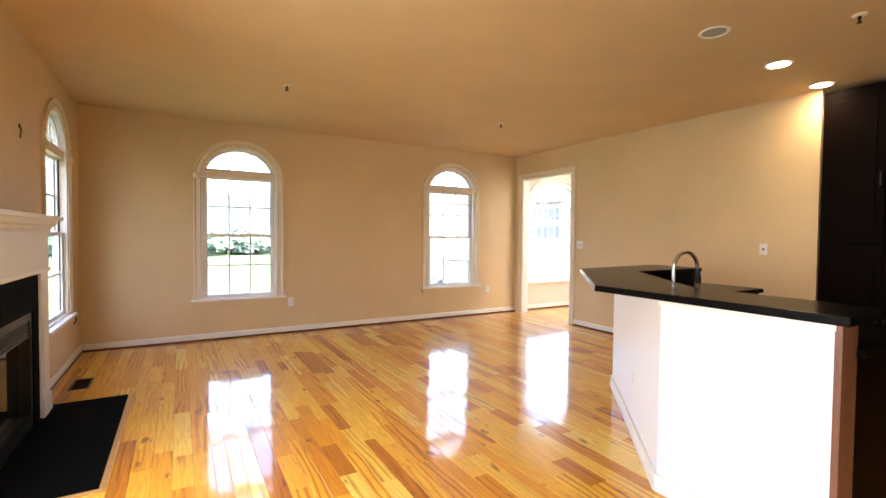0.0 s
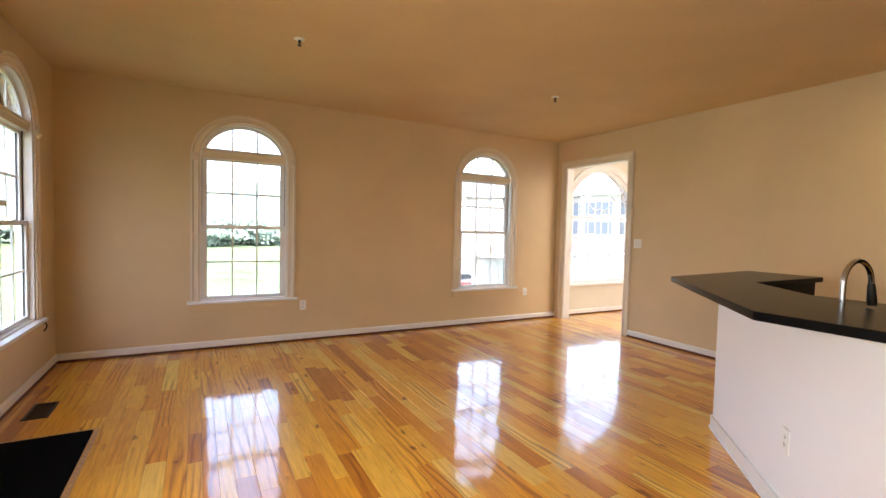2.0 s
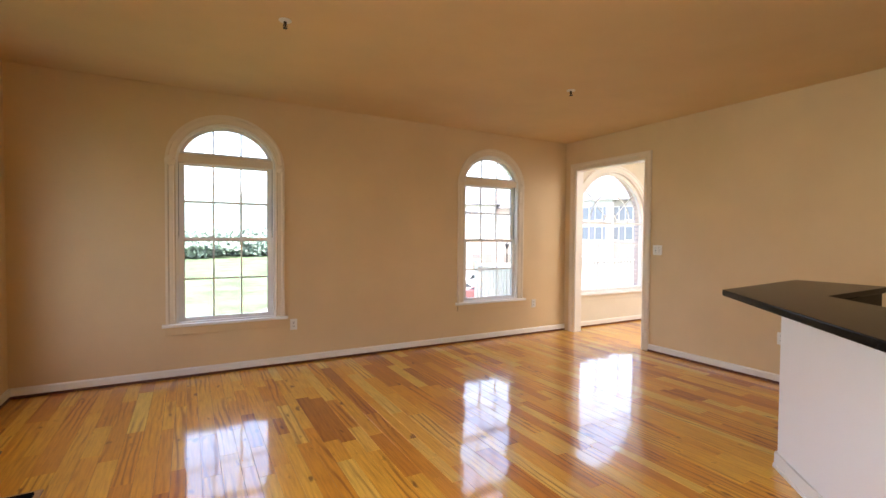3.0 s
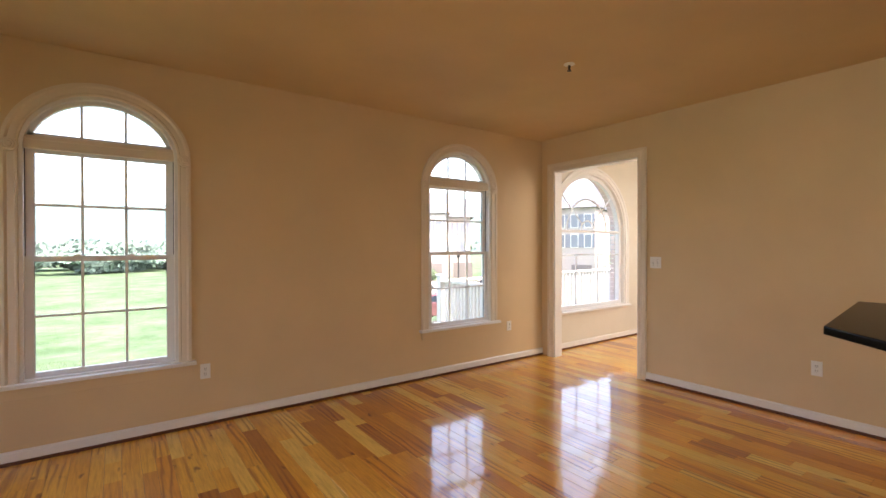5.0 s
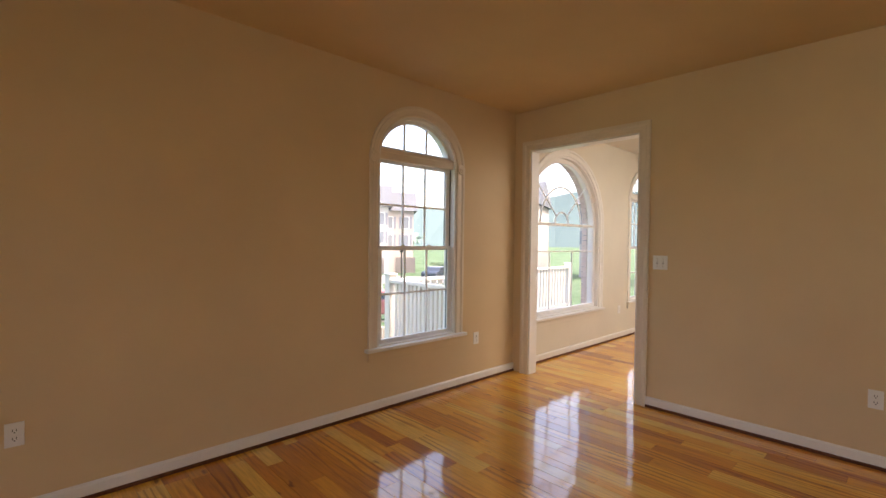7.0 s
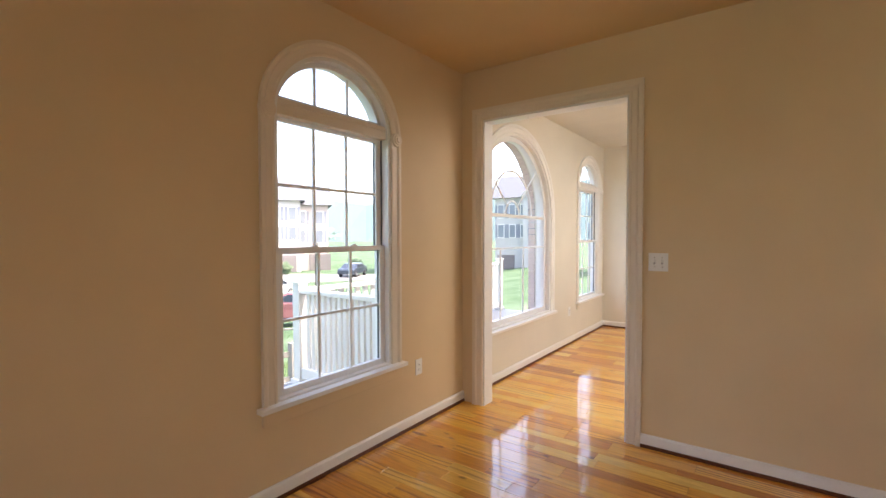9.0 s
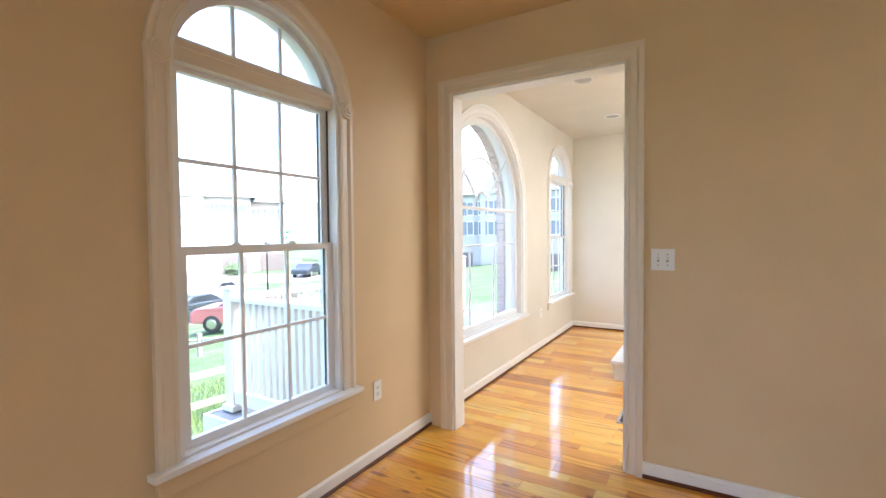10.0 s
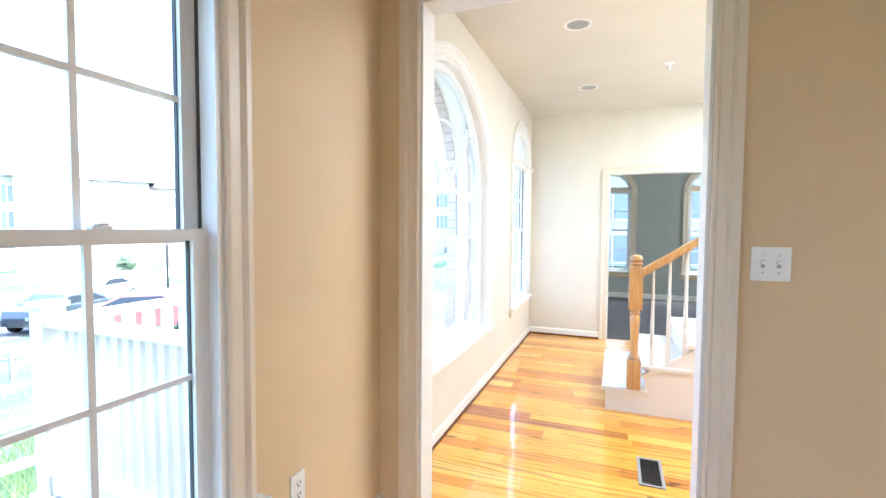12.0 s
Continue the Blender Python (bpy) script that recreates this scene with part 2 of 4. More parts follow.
def lathe(bm, prof, segs=24, at=(0, 0, 0), axis="z"):
    """prof: (radius, height) rows, closed at both ends."""
    rings = []
    for r, h in prof:
        ring = []
        for i in range(segs):
            a = 2 * math.pi * i / segs
            p = (r * math.cos(a), r * math.sin(a), h)
            if axis == "y":
                p = (p[0], p[2], p[1])
            elif axis == "x":
                p = (p[2], p[0], p[1])
            ring.append(bm.verts.new((p[0] + at[0], p[1] + at[1], p[2] + at[2])))
        rings.append(ring)
    for a, b in zip(rings, rings[1:]):
        for i in range(segs):
            bm.faces.new((a[i], a[(i + 1) % segs], b[(i + 1) % segs], b[i]))
    bm.faces.new(rings[0][::-1])
    bm.faces.new(rings[-1])


def tube(bm, pts, r, segs=10):
    """A round tube along points; r: a number or one a point."""
    pts = [Vector(p) for p in pts]
    rs = r if isinstance(r, (list, tuple)) else [r] * len(pts)
    rings = []
    side = None
    for i, p in enumerate(pts):
        d = (pts[min(i + 1, len(pts) - 1)] - pts[max(i - 1, 0)]).normalized()
        if side is None:
            side = d.orthogonal().normalized()
        side = (side - d * side.dot(d)).normalized()
        up = d.cross(side)
        rings.append([bm.verts.new(p + (side * math.cos(2 * math.pi * k / segs) + up * math.sin(2 * math.pi * k / segs)) * rs[i]) for k in range(segs)])
    for a, b in zip(rings, rings[1:]):
        for i in range(segs):
            bm.faces.new((a[i], a[(i + 1) % segs], b[(i + 1) % segs], b[i]))
    bm.faces.new(rings[0][::-1])
    bm.faces.new(rings[-1])


def prism(bm, poly, z0, z1):
    """A plan polygon raised from z0 to z1."""
    a = [bm.verts.new((x, y, z0)) for x, y in poly]
    b = [bm.verts.new((x, y, z1)) for x, y in poly]
    bm.faces.new(a[::-1])
    bm.faces.new(b)
    for i in range(len(poly)):
        j = (i + 1) % len(poly)
        bm.faces.new((a[i], a[j], b[j], b[i]))


def north(u, z, d):
    return (u, 7.0 + d, z)


def west(u, z, d):
    return (-0.482 - d, u, z)


def east(u, z, d):
    return (5.66 + d, u, z)


def hall_east(u, z, d):
    return (9.58 + d, u, z)


def far_east(u, z, d):
    return (13.25 + d, u, z)


def south(u, z, d):
    return (u, -2.4 - d, z)


def arch_pts(c, a, zs, rise, n=28):
    """Points of an elliptical arch from one spring to the other."""
    return [(c - a * math.cos(math.pi * i / n), zs + rise * math.sin(math.pi * i / n)) for i in range(n + 1)]


def wall(name, at, u0, u1, z1, depth, openings, material, label):
    """openings: (centre, half, sill, spring, rise); a rise of 0 is a flat head."""
    bm = bmesh.new()

    def quad(p):
        for d, flip in ((0.0, False), (depth, True)):
            vs = [bm.verts.new(at(u, z, d)) for u, z in p]
            bm.faces.new(vs[::-1] if flip else vs)

    def strip(a, b):
        bm.faces.new([bm.verts.new(at(*a, 0)), bm.verts.new(at(*b, 0)), bm.verts.new(at(*b, depth)), bm.verts.new(at(*a, depth))])
    edge = u0
    for c, a, z0, zs, rise in sorted(openings):
        quad([(edge, 0), (c - a, 0), (c - a, z1), (edge, z1)])
        if z0 > 0:
            quad([(c - a, 0), (c + a, 0), (c + a, z0), (c - a, z0)])
            strip((c - a, z0), (c + a, z0))
        pts = arch_pts(c, a, zs, rise) if rise else [(c - a, zs), (c + a, zs)]
        for p, q in zip(pts, pts[1:]):
            quad([p, q, (q[0], z1), (p[0], z1)])
            strip(p, q)
        strip((c - a, z0), (c - a, zs))
        strip((c + a, z0), (c + a, zs))
        edge = c + a
    quad([(edge, 0), (u1, 0), (u1, z1), (edge, z1)])
    strip((u0, 0), (u0, z1))
    strip((u1, 0), (u1, z1))
    strip((u0, z1), (u1, z1))
    bmesh.ops.remove_doubles(bm, verts=bm.verts, dist=1e-5)
    return solo(name, bm, material, label, kind="structure")


def ubox(bm, at, u0, u1, z0, z1, d0, d1):
    vs = [bm.verts.new(at(u, z, d)) for u, z, d in itertools.product((u0, u1), (z0, z1), (d0, d1))]
    for f in ((0, 1, 3, 2), (4, 6, 7, 5), (0, 4, 5, 1), (2, 3, 7, 6), (0, 2, 6, 4), (1, 5, 7, 3)):
        bm.faces.new([vs[i] for i in f])


def sweep(bm, at, path, profile, closed=False):
    """Carries a profile of (outward, towards the room) along a path of (u, z, nu, nz)."""
    rows = []
    for u, z, nu, nz in path:
        rows.append([bm.verts.new(at(u + nu * o, z + nz * o, -p)) for o, p in profile])
    k = len(profile)
    pairs = list(zip(rows, rows[1:])) + ([(rows[-1], rows[0])] if closed else [])
    for a, b in pairs:
        for i in range(k):
            bm.faces.new((a[i], a[(i + 1) % k], b[(i + 1) % k], b[i]))
    if not closed:
        bm.faces.new(rows[0])
        bm.faces.new(rows[-1][::-1])


def arch_path(c, a, z0, zs, rise, n=28):
    """Up one jamb, over the arch and down the other, with outward normals."""
    path = [(c - a, z0, -1, 0)]
    for i in range(n + 1):
        t = math.pi * i / n
        nv = Vector((-math.cos(t) / a, math.sin(t) / rise)).normalized()
        path.append((c - a * math.cos(t), zs + rise * math.sin(t), nv.x, nv.y))
    path.append((c + a, z0, 1, 0))
    return path


CASING = [(0, 0), (0, 0.012), (0.006, 0.016), (0.014, 0.016), (0.018, 0.011), (0.052, 0.011), (0.058, 0.017), (0.066, 0.023), (0.085, 0.023), (0.085, 0)]


def arched_window(name, at, c, depth, half=0.445, sill=0.518, spring=2.05, rise=0.39, label="", wall_mat=None, case=None):
    """A double-hung window with an arched light over it."""
    w = thing(name, label, "window", kind="structure")
    case = case or CASEP
    bm = bmesh.new()
    sweep(bm, at, arch_path(c, half, sill, spring, rise), CASING)
    part("casing", bm, case, w, "moulded white arched casing", smooth=True)
    for s in (-1, 1):
        r = bmesh.new()
        u = c + s * (half + 0.0425)
        for rad, p0, p1 in ((0.047, 0.0, 0.030), (0.034, 0.030, 0.038), (0.020, 0.038, 0.046)):
            n = 24
            ring0 = [r.verts.new(at(u + rad * math.cos(2 * math.pi * i / n), spring + rad * math.sin(2 * math.pi * i / n), -p0)) for i in range(n)]
            ring1 = [r.verts.new(at(u + (rad - 0.004) * math.cos(2 * math.pi * i / n), spring + (rad - 0.004) * math.sin(2 * math.pi * i / n), -p1)) for i in range(n)]
            for i in range(n):
                r.faces.new((ring0[i], ring0[(i + 1) % n], ring1[(i + 1) % n], ring1[i]))
            r.faces.new(ring1)
        part("rosette", r, case, w, "round carved rosette block")
    # jamb liner, one thickness inside the opening
    bm = bmesh.new()
    lin = arch_path(c, half, sill, spring, rise)
    sweep(bm, at, lin, [(0, 0.0), (-0.022, 0.0), (-0.022, -(depth - 0.02)), (0, -(depth - 0.02))])
    part("jamb", bm, TRIM, w, smooth=True)
    bm = bmesh.new()
    ubox(bm, at, c - half - 0.115, c + half + 0.115, sill - 0.027, sill, -0.055, 0.0)
    ubox(bm, at, c - half + 0.0005, c + half - 0.0005, sill - 0.001, sill + 0.012, 0.0, depth - 0.01)
    part("window_sill", bm, TRIM, w, "white painted window stool", bevel=0.004)
    bm = bmesh.new()
    ubox(bm, at, c - half - 0.088, c + half + 0.088, sill - 0.105, sill - 0.027, -0.026, 0.0)
    part("apron", bm, WALL if wall_mat is None else wall_mat, w, "painted apron board under the stool", bevel=0.003)
    inner = half - 0.022
    bar0, bar1 = 2.045, 2.13
    bm = bmesh.new()
    ubox(bm, at, c - inner, c + inner, bar0, bar1, 0.02, 0.085)
    ubox(bm, at, c - inner, c + inner, bar1 - 0.03, bar1 - 0.012, 0.012, 0.02)
    part("transom_bar", bm, case, w, bevel=0.003)
    mid = 1.315

    def sash(z0, z1, d0, d1, tag):
        s = new(tag, None)
        s.parent = w
        tagged(s, "white vinyl sash with six lights")
        fr = bmesh.new()
        st = 0.048
        ubox(fr, at, c - inner, c - inner + st, z0, z1, d0, d1)
        ubox(fr, at, c + inner - st, c + inner, z0, z1, d0, d1)
        ubox(fr, at, c - inner + st, c + inner - st, z0, z0 + (0.034 if tag == "lower_sash" else 0.036), d0, d1)
        ubox(fr, at, c - inner + st, c + inner - st, z1 - (0.030 if tag == "lower_sash" else 0.022), z1, d0, d1)
        part("sash_frame", fr, VINYL, s)
        g0, g1 = z0 + (0.034 if tag == "lower_sash" else 0.036), z1 - (0.030 if tag == "lower_sash" else 0.022)
        gu0, gu1 = c - inner + st, c + inner - st
        mid_d = (d0 + d1) / 2
        for k in (1, 2):
            uu = gu0 + (gu1 - gu0) * k / 3
            mb = bmesh.new()
            ubox(mb, at, uu - 0.008, uu + 0.008, g0, g1, mid_d - 0.004, mid_d + 0.009)
            part("muntin", mb, VINYL, s)
        mb = bmesh.new()
        zz = (g0 + g1) / 2
        ubox(mb, at, gu0, gu1, zz - 0.008, zz + 0.008, mid_d - 0.0045, mid_d + 0.0085)
        part("muntin", mb, VINYL, s)
        for e0, e1 in ((gu0, gu0 + 0.003), (gu1 - 0.003, gu1)):
            mb = bmesh.new()
            ubox(mb, at, e0, e1, g0, g1, mid_d - 0.002, mid_d + 0.010)
            part("glazing_bead", mb, SEAL, s, "thin dark glazing seal")
        gb = bmesh.new()
        gb.faces.new([gb.verts.new(at(u, z, mid_d + 0.011)) for u, z in ((gu0, g0), (gu1, g0), (gu1, g1), (gu0, g1))])
        g = part("pane", gb, GLASS, s, "clear glass")
        g.visible_shadow = False
    sash(sill + 0.012, mid + 0.018, 0.035, 0.065, "lower_sash")
    sash(mid - 0.018, bar0, 0.068, 0.098, "upper_sash")
    for e0, e1 in ((c - inner - 0.001, c - inner + 0.004), (c + inner - 0.004, c + inner + 0.001)):
        mb = bmesh.new()
        ubox(mb, at, e0, e1, mid + 0.02, bar0, 0.058, 0.067)
        part("sash_track", mb, SEAL, w, "dark sash track")
    for s in (-1, 1):
        lk = bmesh.new()
        u = c + s * inner * 0.36
        ubox(lk, at, u - 0.022, u + 0.022, mid + 0.018, mid + 0.026, 0.040, 0.062)
        ubox(lk, at, u - 0.008, u + 0.018, mid + 0.026, mid + 0.032, 0.044, 0.058)
        part("sash_lock", lk, VINYL, w, "small cam lock", bevel=0.002)
    # arched light
    s = new("arch_light")
    s.parent = w
    tagged(s, "arched top light with two bars")
    a2, r2 = inner, rise - 0.022
    fr = bmesh.new()
    z0 = spring
    foot = a2 * math.sqrt(1 - max(0.0, (bar1 - 0.002 - spring) / r2) ** 2)
    cut = [(u, z) for u, z in arch_pts(c, a2, spring, r2) if z >= bar1 + 0.002]
    side = 1 if cut[0][0] > c else -1
    cut = [(c + side * foot, bar1 - 0.002)] + cut + [(c - side * foot, bar1 - 0.002)]
    path = []
    for u, z in cut:
        nv = Vector(((u - c) / a2 ** 2, (z - spring) / r2 ** 2)).normalized()
        path.append((u, z, nv.x, nv.y))
    sweep(fr, at, path, [(0, -0.05), (-0.028, -0.05), (-0.028, -0.09), (0, -0.09)])
    ubox(fr, at, c - foot, c + foot, bar1, bar1 + 0.022, 0.05, 0.09)
    part("arch_frame", fr, VINYL, s, smooth=True)
    for k in (-1, 1):
        uu = c + k * (inner - 0.046) / 3
        top = spring + (r2 - 0.03) * math.sqrt(1 - ((uu - c) / a2) ** 2)
        mb = bmesh.new()
        ubox(mb, at, uu - 0.008, uu + 0.008, bar1 + 0.02, top, 0.066, 0.078)
        part("muntin", mb, VINYL, s)
    gb = bmesh.new()
    gp = [gb.verts.new(at(u - nu * 0.02, z - nz * 0.02, 0.072)) for u, z, nu, nz in path]
    gb.faces.new(gp)
    g = part("pane", gb, GLASS, s, "clear glass")
    g.visible_shadow = False
    return w


def moulding(name, at, spans, label, material, z0, z1, proud, kind="structure", chamfer=0.012):
    bm = bmesh.new()
    for u0, u1 in spans:
        prof = [(z0, 0.0), (z0, proud), (z1 - chamfer, proud), (z1, proud * 0.45), (z1, 0.0)]
        a = [bm.verts.new(at(u0, z, -p)) for z, p in prof]
        b = [bm.verts.new(at(u1, z, -p)) for z, p in prof]
        for i in range(5):
            j = (i + 1) % 5
            bm.faces.new((a[i], a[j], b[j], b[i]))
        bm.faces.new(a[::-1])
        bm.faces.new(b)
    return solo(name, bm, material, label, kind=kind)


# ---- the shell ----
W_W, E_W, N_W, S_W, H = -0.482, 5.66, 7.0, -2.4, 2.74
D = 0.16
W1, W2, W4, W0 = 1.15, 4.33, 8.93, 5.98
AW = lambda c: (c, 0.445, 0.518, 2.05, 0.39)
wall("wall_north", north, W_W - D, 5.725, H, D, [AW(W1), AW(W2)], WALL, "long window wall of warm beige paint")
wall("wall_hall_north", north, 5.725, 13.41, H, D, [AW(W4), (6.70, 0.83, 0.48, 1.60, 0.83)], HALLWALL, "pale hall wall with the tall arched window")
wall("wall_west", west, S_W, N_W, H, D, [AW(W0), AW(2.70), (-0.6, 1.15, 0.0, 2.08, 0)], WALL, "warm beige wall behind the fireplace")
wall("wall_east", east, 2.57, N_W, H, 0.13, [(6.236, 0.564, 0.0, 2.33, 0)], WALL, "warm beige wall with a cased opening")
wall("wall_south", south, W_W - D, 9.0, H, D, [], WALL, "warm beige wall behind the start")
solo("ceiling", bbox((W_W - D, 5.79, S_W - D, N_W + D, H, H + 0.15)), CEIL, "flat ceiling in pale warm paint", kind="structure")
solo("hall_ceiling", bbox((5.791, 13.41, 4.95, N_W + D, H, H + 0.15), (9.58, 13.41, 4.0, 4.95, H, H + 0.15)), HALLWALL, "flat pale ceiling of the hall", kind="structure")
wall("wall_hall_east", hall_east, 3.86, N_W, H, 0.13, [(5.41, 0.66, 0.0, 2.0, 0)], HALLWALL, "beige end wall of the hall with a cased opening")
solo("wall_hall_south", bbox((5.79, 9.58, 3.86, 4.0, 0, H)), HALLWALL, "plain wall closing the stair hall", kind="structure")
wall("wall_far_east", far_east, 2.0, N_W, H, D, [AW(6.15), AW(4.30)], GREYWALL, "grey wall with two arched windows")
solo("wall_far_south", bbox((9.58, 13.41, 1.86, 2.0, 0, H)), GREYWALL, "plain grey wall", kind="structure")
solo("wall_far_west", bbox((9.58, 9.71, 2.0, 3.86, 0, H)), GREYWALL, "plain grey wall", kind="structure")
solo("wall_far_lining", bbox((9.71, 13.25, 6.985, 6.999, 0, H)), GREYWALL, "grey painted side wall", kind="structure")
solo("far_ceiling", bbox((9.58, 13.41, 1.86, 3.999, H, H + 0.15)), CEIL, "flat ceiling", kind="structure")
solo("wall_kitchen_east", bbox((6.30, 6.44, S_W, 2.57, 0, H)), WALL, "plain wall behind the tall cabinets", kind="structure")
solo("wall_kitchen_north", bbox((5.79, 6.44, 2.57, 2.70, 0, H)), WALL, "plain wall return", kind="structure")
solo("kitchen_ceiling", bbox((5.791, 6.44, S_W - D, 2.70, H, H + 0.15)), CEIL, "flat ceiling of the kitchen alcove", kind="structure")
solo("subfloor", bbox((W_W - D, 9.645, S_W - D, N_W + D, -0.30, -0.008)), SHOE, "boards under the oak floor", kind="structure")
solo("carpet", bbox((9.645, 13.25, 2.0, 6.985, -0.28, 0.006)), CARPET, "dark grey carpet of the far room", kind="structure")

arched_window("window_1", north, W1, D, label="arched white double-hung window over the field")
arched_window("window_2", north, W2, D, label="arched white double-hung window over the porch")
arched_window("window_3", north, W4, D, label="narrow arched white window at the hall's end", wall_mat=HALLWALL, case=TRIM)
arched_window("window_4", west, W0, D, label="arched white window beside the fireplace")
# assumed mate of window_4, out of view; a fill lamp stands in it
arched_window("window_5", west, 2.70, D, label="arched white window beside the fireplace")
arched_window("window_6", far_east, 6.15, D, label="arched white window in the grey room")
arched_window("window_7", far_east, 4.30, D, label="arched white window in the grey room")


def hall_window(c, half, sill, spring):
    w = thing("window_8", "tall white arched picture window with curved bars", "window", kind="structure")
    bm = bmesh.new()
    sweep(bm, north, arch_path(c, half, sill, spring, half), CASING)
    part("casing", bm, TRIM, w, "moulded white arched casing", smooth=True)
    bm = bmesh.new()
    sweep(bm, north, arch_path(c, half, sill, spring, half), [(0, 0), (-0.022, 0), (-0.022, -0.14), (0, -0.14)])
    part("jamb", bm, TRIM, w, smooth=True)
    bm = bmesh.new()
    ubox(bm, north, c - half - 0.095, c + half + 0.095, sill - 0.027, sill, -0.055, 0.0)
    ubox(bm, north, c - half + 0.001, c + half - 0.001, sill - 0.001, sill + 0.012, 0, 0.15)
    part("window_sill", bm, TRIM, w, bevel=0.004)
    bm = bmesh.new()
    ubox(bm, north, c - half - 0.088, c + half + 0.088, sill - 0.105, sill - 0.027, -0.016, 0)
    part("apron", bm, HALLWALL, w, bevel=0.003)
    inner = half - 0.022
    bm = bmesh.new()
    sweep(bm, north, arch_path(c, inner, sill + 0.012, spring, inner), [(0, -0.05), (-0.05, -0.05), (-0.05, -0.10), (0, -0.10)])
    ubox(bm, north, c - inner + 0.05, c + inner - 0.05, sill + 0.012, sill + 0.06, 0.05, 0.10)
    part("window_frame", bm, VINYL, w, smooth=True)
    g = inner - 0.05
    for z, hgt in ((spring, 0.016), (1.27, 0.007)):
        bm = bmesh.new()
        ubox(bm, north, c - g, c + g, z - hgt, z + hgt, 0.062, 0.085)
        part("muntin", bm, VINYL, w)
    for u in (c - g / 3, c + g / 3):
        bm = bmesh.new()
        ubox(bm, north, u - 0.007, u + 0.007, sill + 0.06, 1.263, 0.066, 0.08)
        part("muntin", bm, VINYL, w)
    n = 30
    for rad in (0.155, 0.46):
        bm = bmesh.new()
        sweep(bm, north, [(c + rad * math.cos(math.pi * i / n), spring + rad * math.sin(math.pi * i / n), math.cos(math.pi * i / n), math.sin(math.pi * i / n)) for i in range(n + 1)],
              [(-0.008, -0.066), (0.008, -0.066), (0.008, -0.08), (-0.008, -0.08)])
        part("curved_muntin", bm, VINYL, w)
    for ang in (42, 138):
        bm = bmesh.new()
        ca, sa = math.cos(radians(ang)), math.sin(radians(ang))
        tube(bm, [north(c + 0.155 * ca, spring + 0.155 * sa, 0.073), north(c + g * ca, spring + g * sa, 0.073)], 0.008, 6)
        part("spoke", bm, VINYL, w)
    bm = bmesh.new()
    pts = [(c - g, sill + 0.06), (c + g, sill + 0.06)] + [(u, z) for u, z in reversed(arch_pts(c, g, spring, g))]
    bm.faces.new([bm.verts.new(north(u, z, 0.088)) for u, z in pts])
    part("pane", bm, GLASS, w, "clear glass").visible_shadow = False


hall_window(6.70, 0.83, 0.507, 1.60)


solo("foundation", bbox((W_W - D, 13.41, S_W - D, 7.16, -1.1, -0.301)), BRICKW, "brick foundation under the house", kind="structure")
br = thing("brick_surround", "brick arch and jambs outside the tall hall window, paled as if skylit", "brick surround", kind="structure")
bm0 = bmesh.new()
box(bm0, -0.0325, 0.0325, -0.03, 0.03, -0.045, 0.045)
BRICK_ME = finish("brick", bm0, BRICK)
nb = 35
for i in range(nb + 1):
    a = math.pi * i / nb
    ob = new("brick", BRICK_ME)
    ob.parent = br
    ob.matrix_world = pose(6.70 + 0.868 * math.cos(a), 7.192, 1.60 + 0.868 * math.sin(a), 0, -math.degrees(a) + 90, 0)
for s_ in (-1, 1):
    for k in range(15):
        ob = new("brick", BRICK_ME)
        ob.parent = br
        ob.matrix_world = pose(6.70 + s_ * 0.868, 7.192, 0.50 + 0.073 * k, 0, 90, 0)


def cased_opening(name, at, c, half, top, depth, back, label, cw=0.082):
    w = thing(name, label, "doorway", kind="structure")
    prof = [(0, 0), (0, 0.012), (0.006, 0.016), (0.014, 0.016), (0.018, 0.011), (0.05, 0.011), (0.056, 0.017), (0.064, 0.023), (cw, 0.023), (cw, 0)]
    path = [(c - half, 0.0, -1, 0), (c - half, top, -1, 1), (c + half, top, 1, 1), (c + half, 0.0, 1, 0)]
    for side, flip in ((0.0, 1), (depth, -1)):
        def placed(u, z, d, side=side, flip=flip):
            return at(u, z, side + flip * d)
        bm = bmesh.new()
        sweep(bm, placed, path, prof)
        part("casing", bm, CASEP, w)
    bm = bmesh.new()
    sweep(bm, at, path, [(0, 0.0), (-0.014, 0.0), (-0.014, -depth), (0, -depth)])
    part("jamb", bm, TRIM, w)
    return w


cased_opening("door_1", east, 6.236, 0.564, 2.33, 0.13, None, "wide white cased opening into the hall", 0.09)
cased_opening("door_2", hall_east, 5.41, 0.66, 2.0, 0.13, None, "white cased opening into the grey room")
# unseen patio door, assumed behind the start to bring in fill light
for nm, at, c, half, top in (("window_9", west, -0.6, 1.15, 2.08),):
    w = thing(nm, "white framed sliding glass patio door, unseen and added for light", "patio door", kind="structure")
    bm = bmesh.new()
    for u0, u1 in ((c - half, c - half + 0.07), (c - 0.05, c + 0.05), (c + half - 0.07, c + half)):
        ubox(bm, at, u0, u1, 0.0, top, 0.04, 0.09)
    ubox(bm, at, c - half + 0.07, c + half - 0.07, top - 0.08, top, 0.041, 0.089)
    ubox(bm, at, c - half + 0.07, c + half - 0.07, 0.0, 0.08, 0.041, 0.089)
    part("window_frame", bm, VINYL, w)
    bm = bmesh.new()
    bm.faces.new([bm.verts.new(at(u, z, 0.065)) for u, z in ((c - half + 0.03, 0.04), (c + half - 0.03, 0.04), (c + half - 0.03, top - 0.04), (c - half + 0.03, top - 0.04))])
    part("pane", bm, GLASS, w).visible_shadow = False

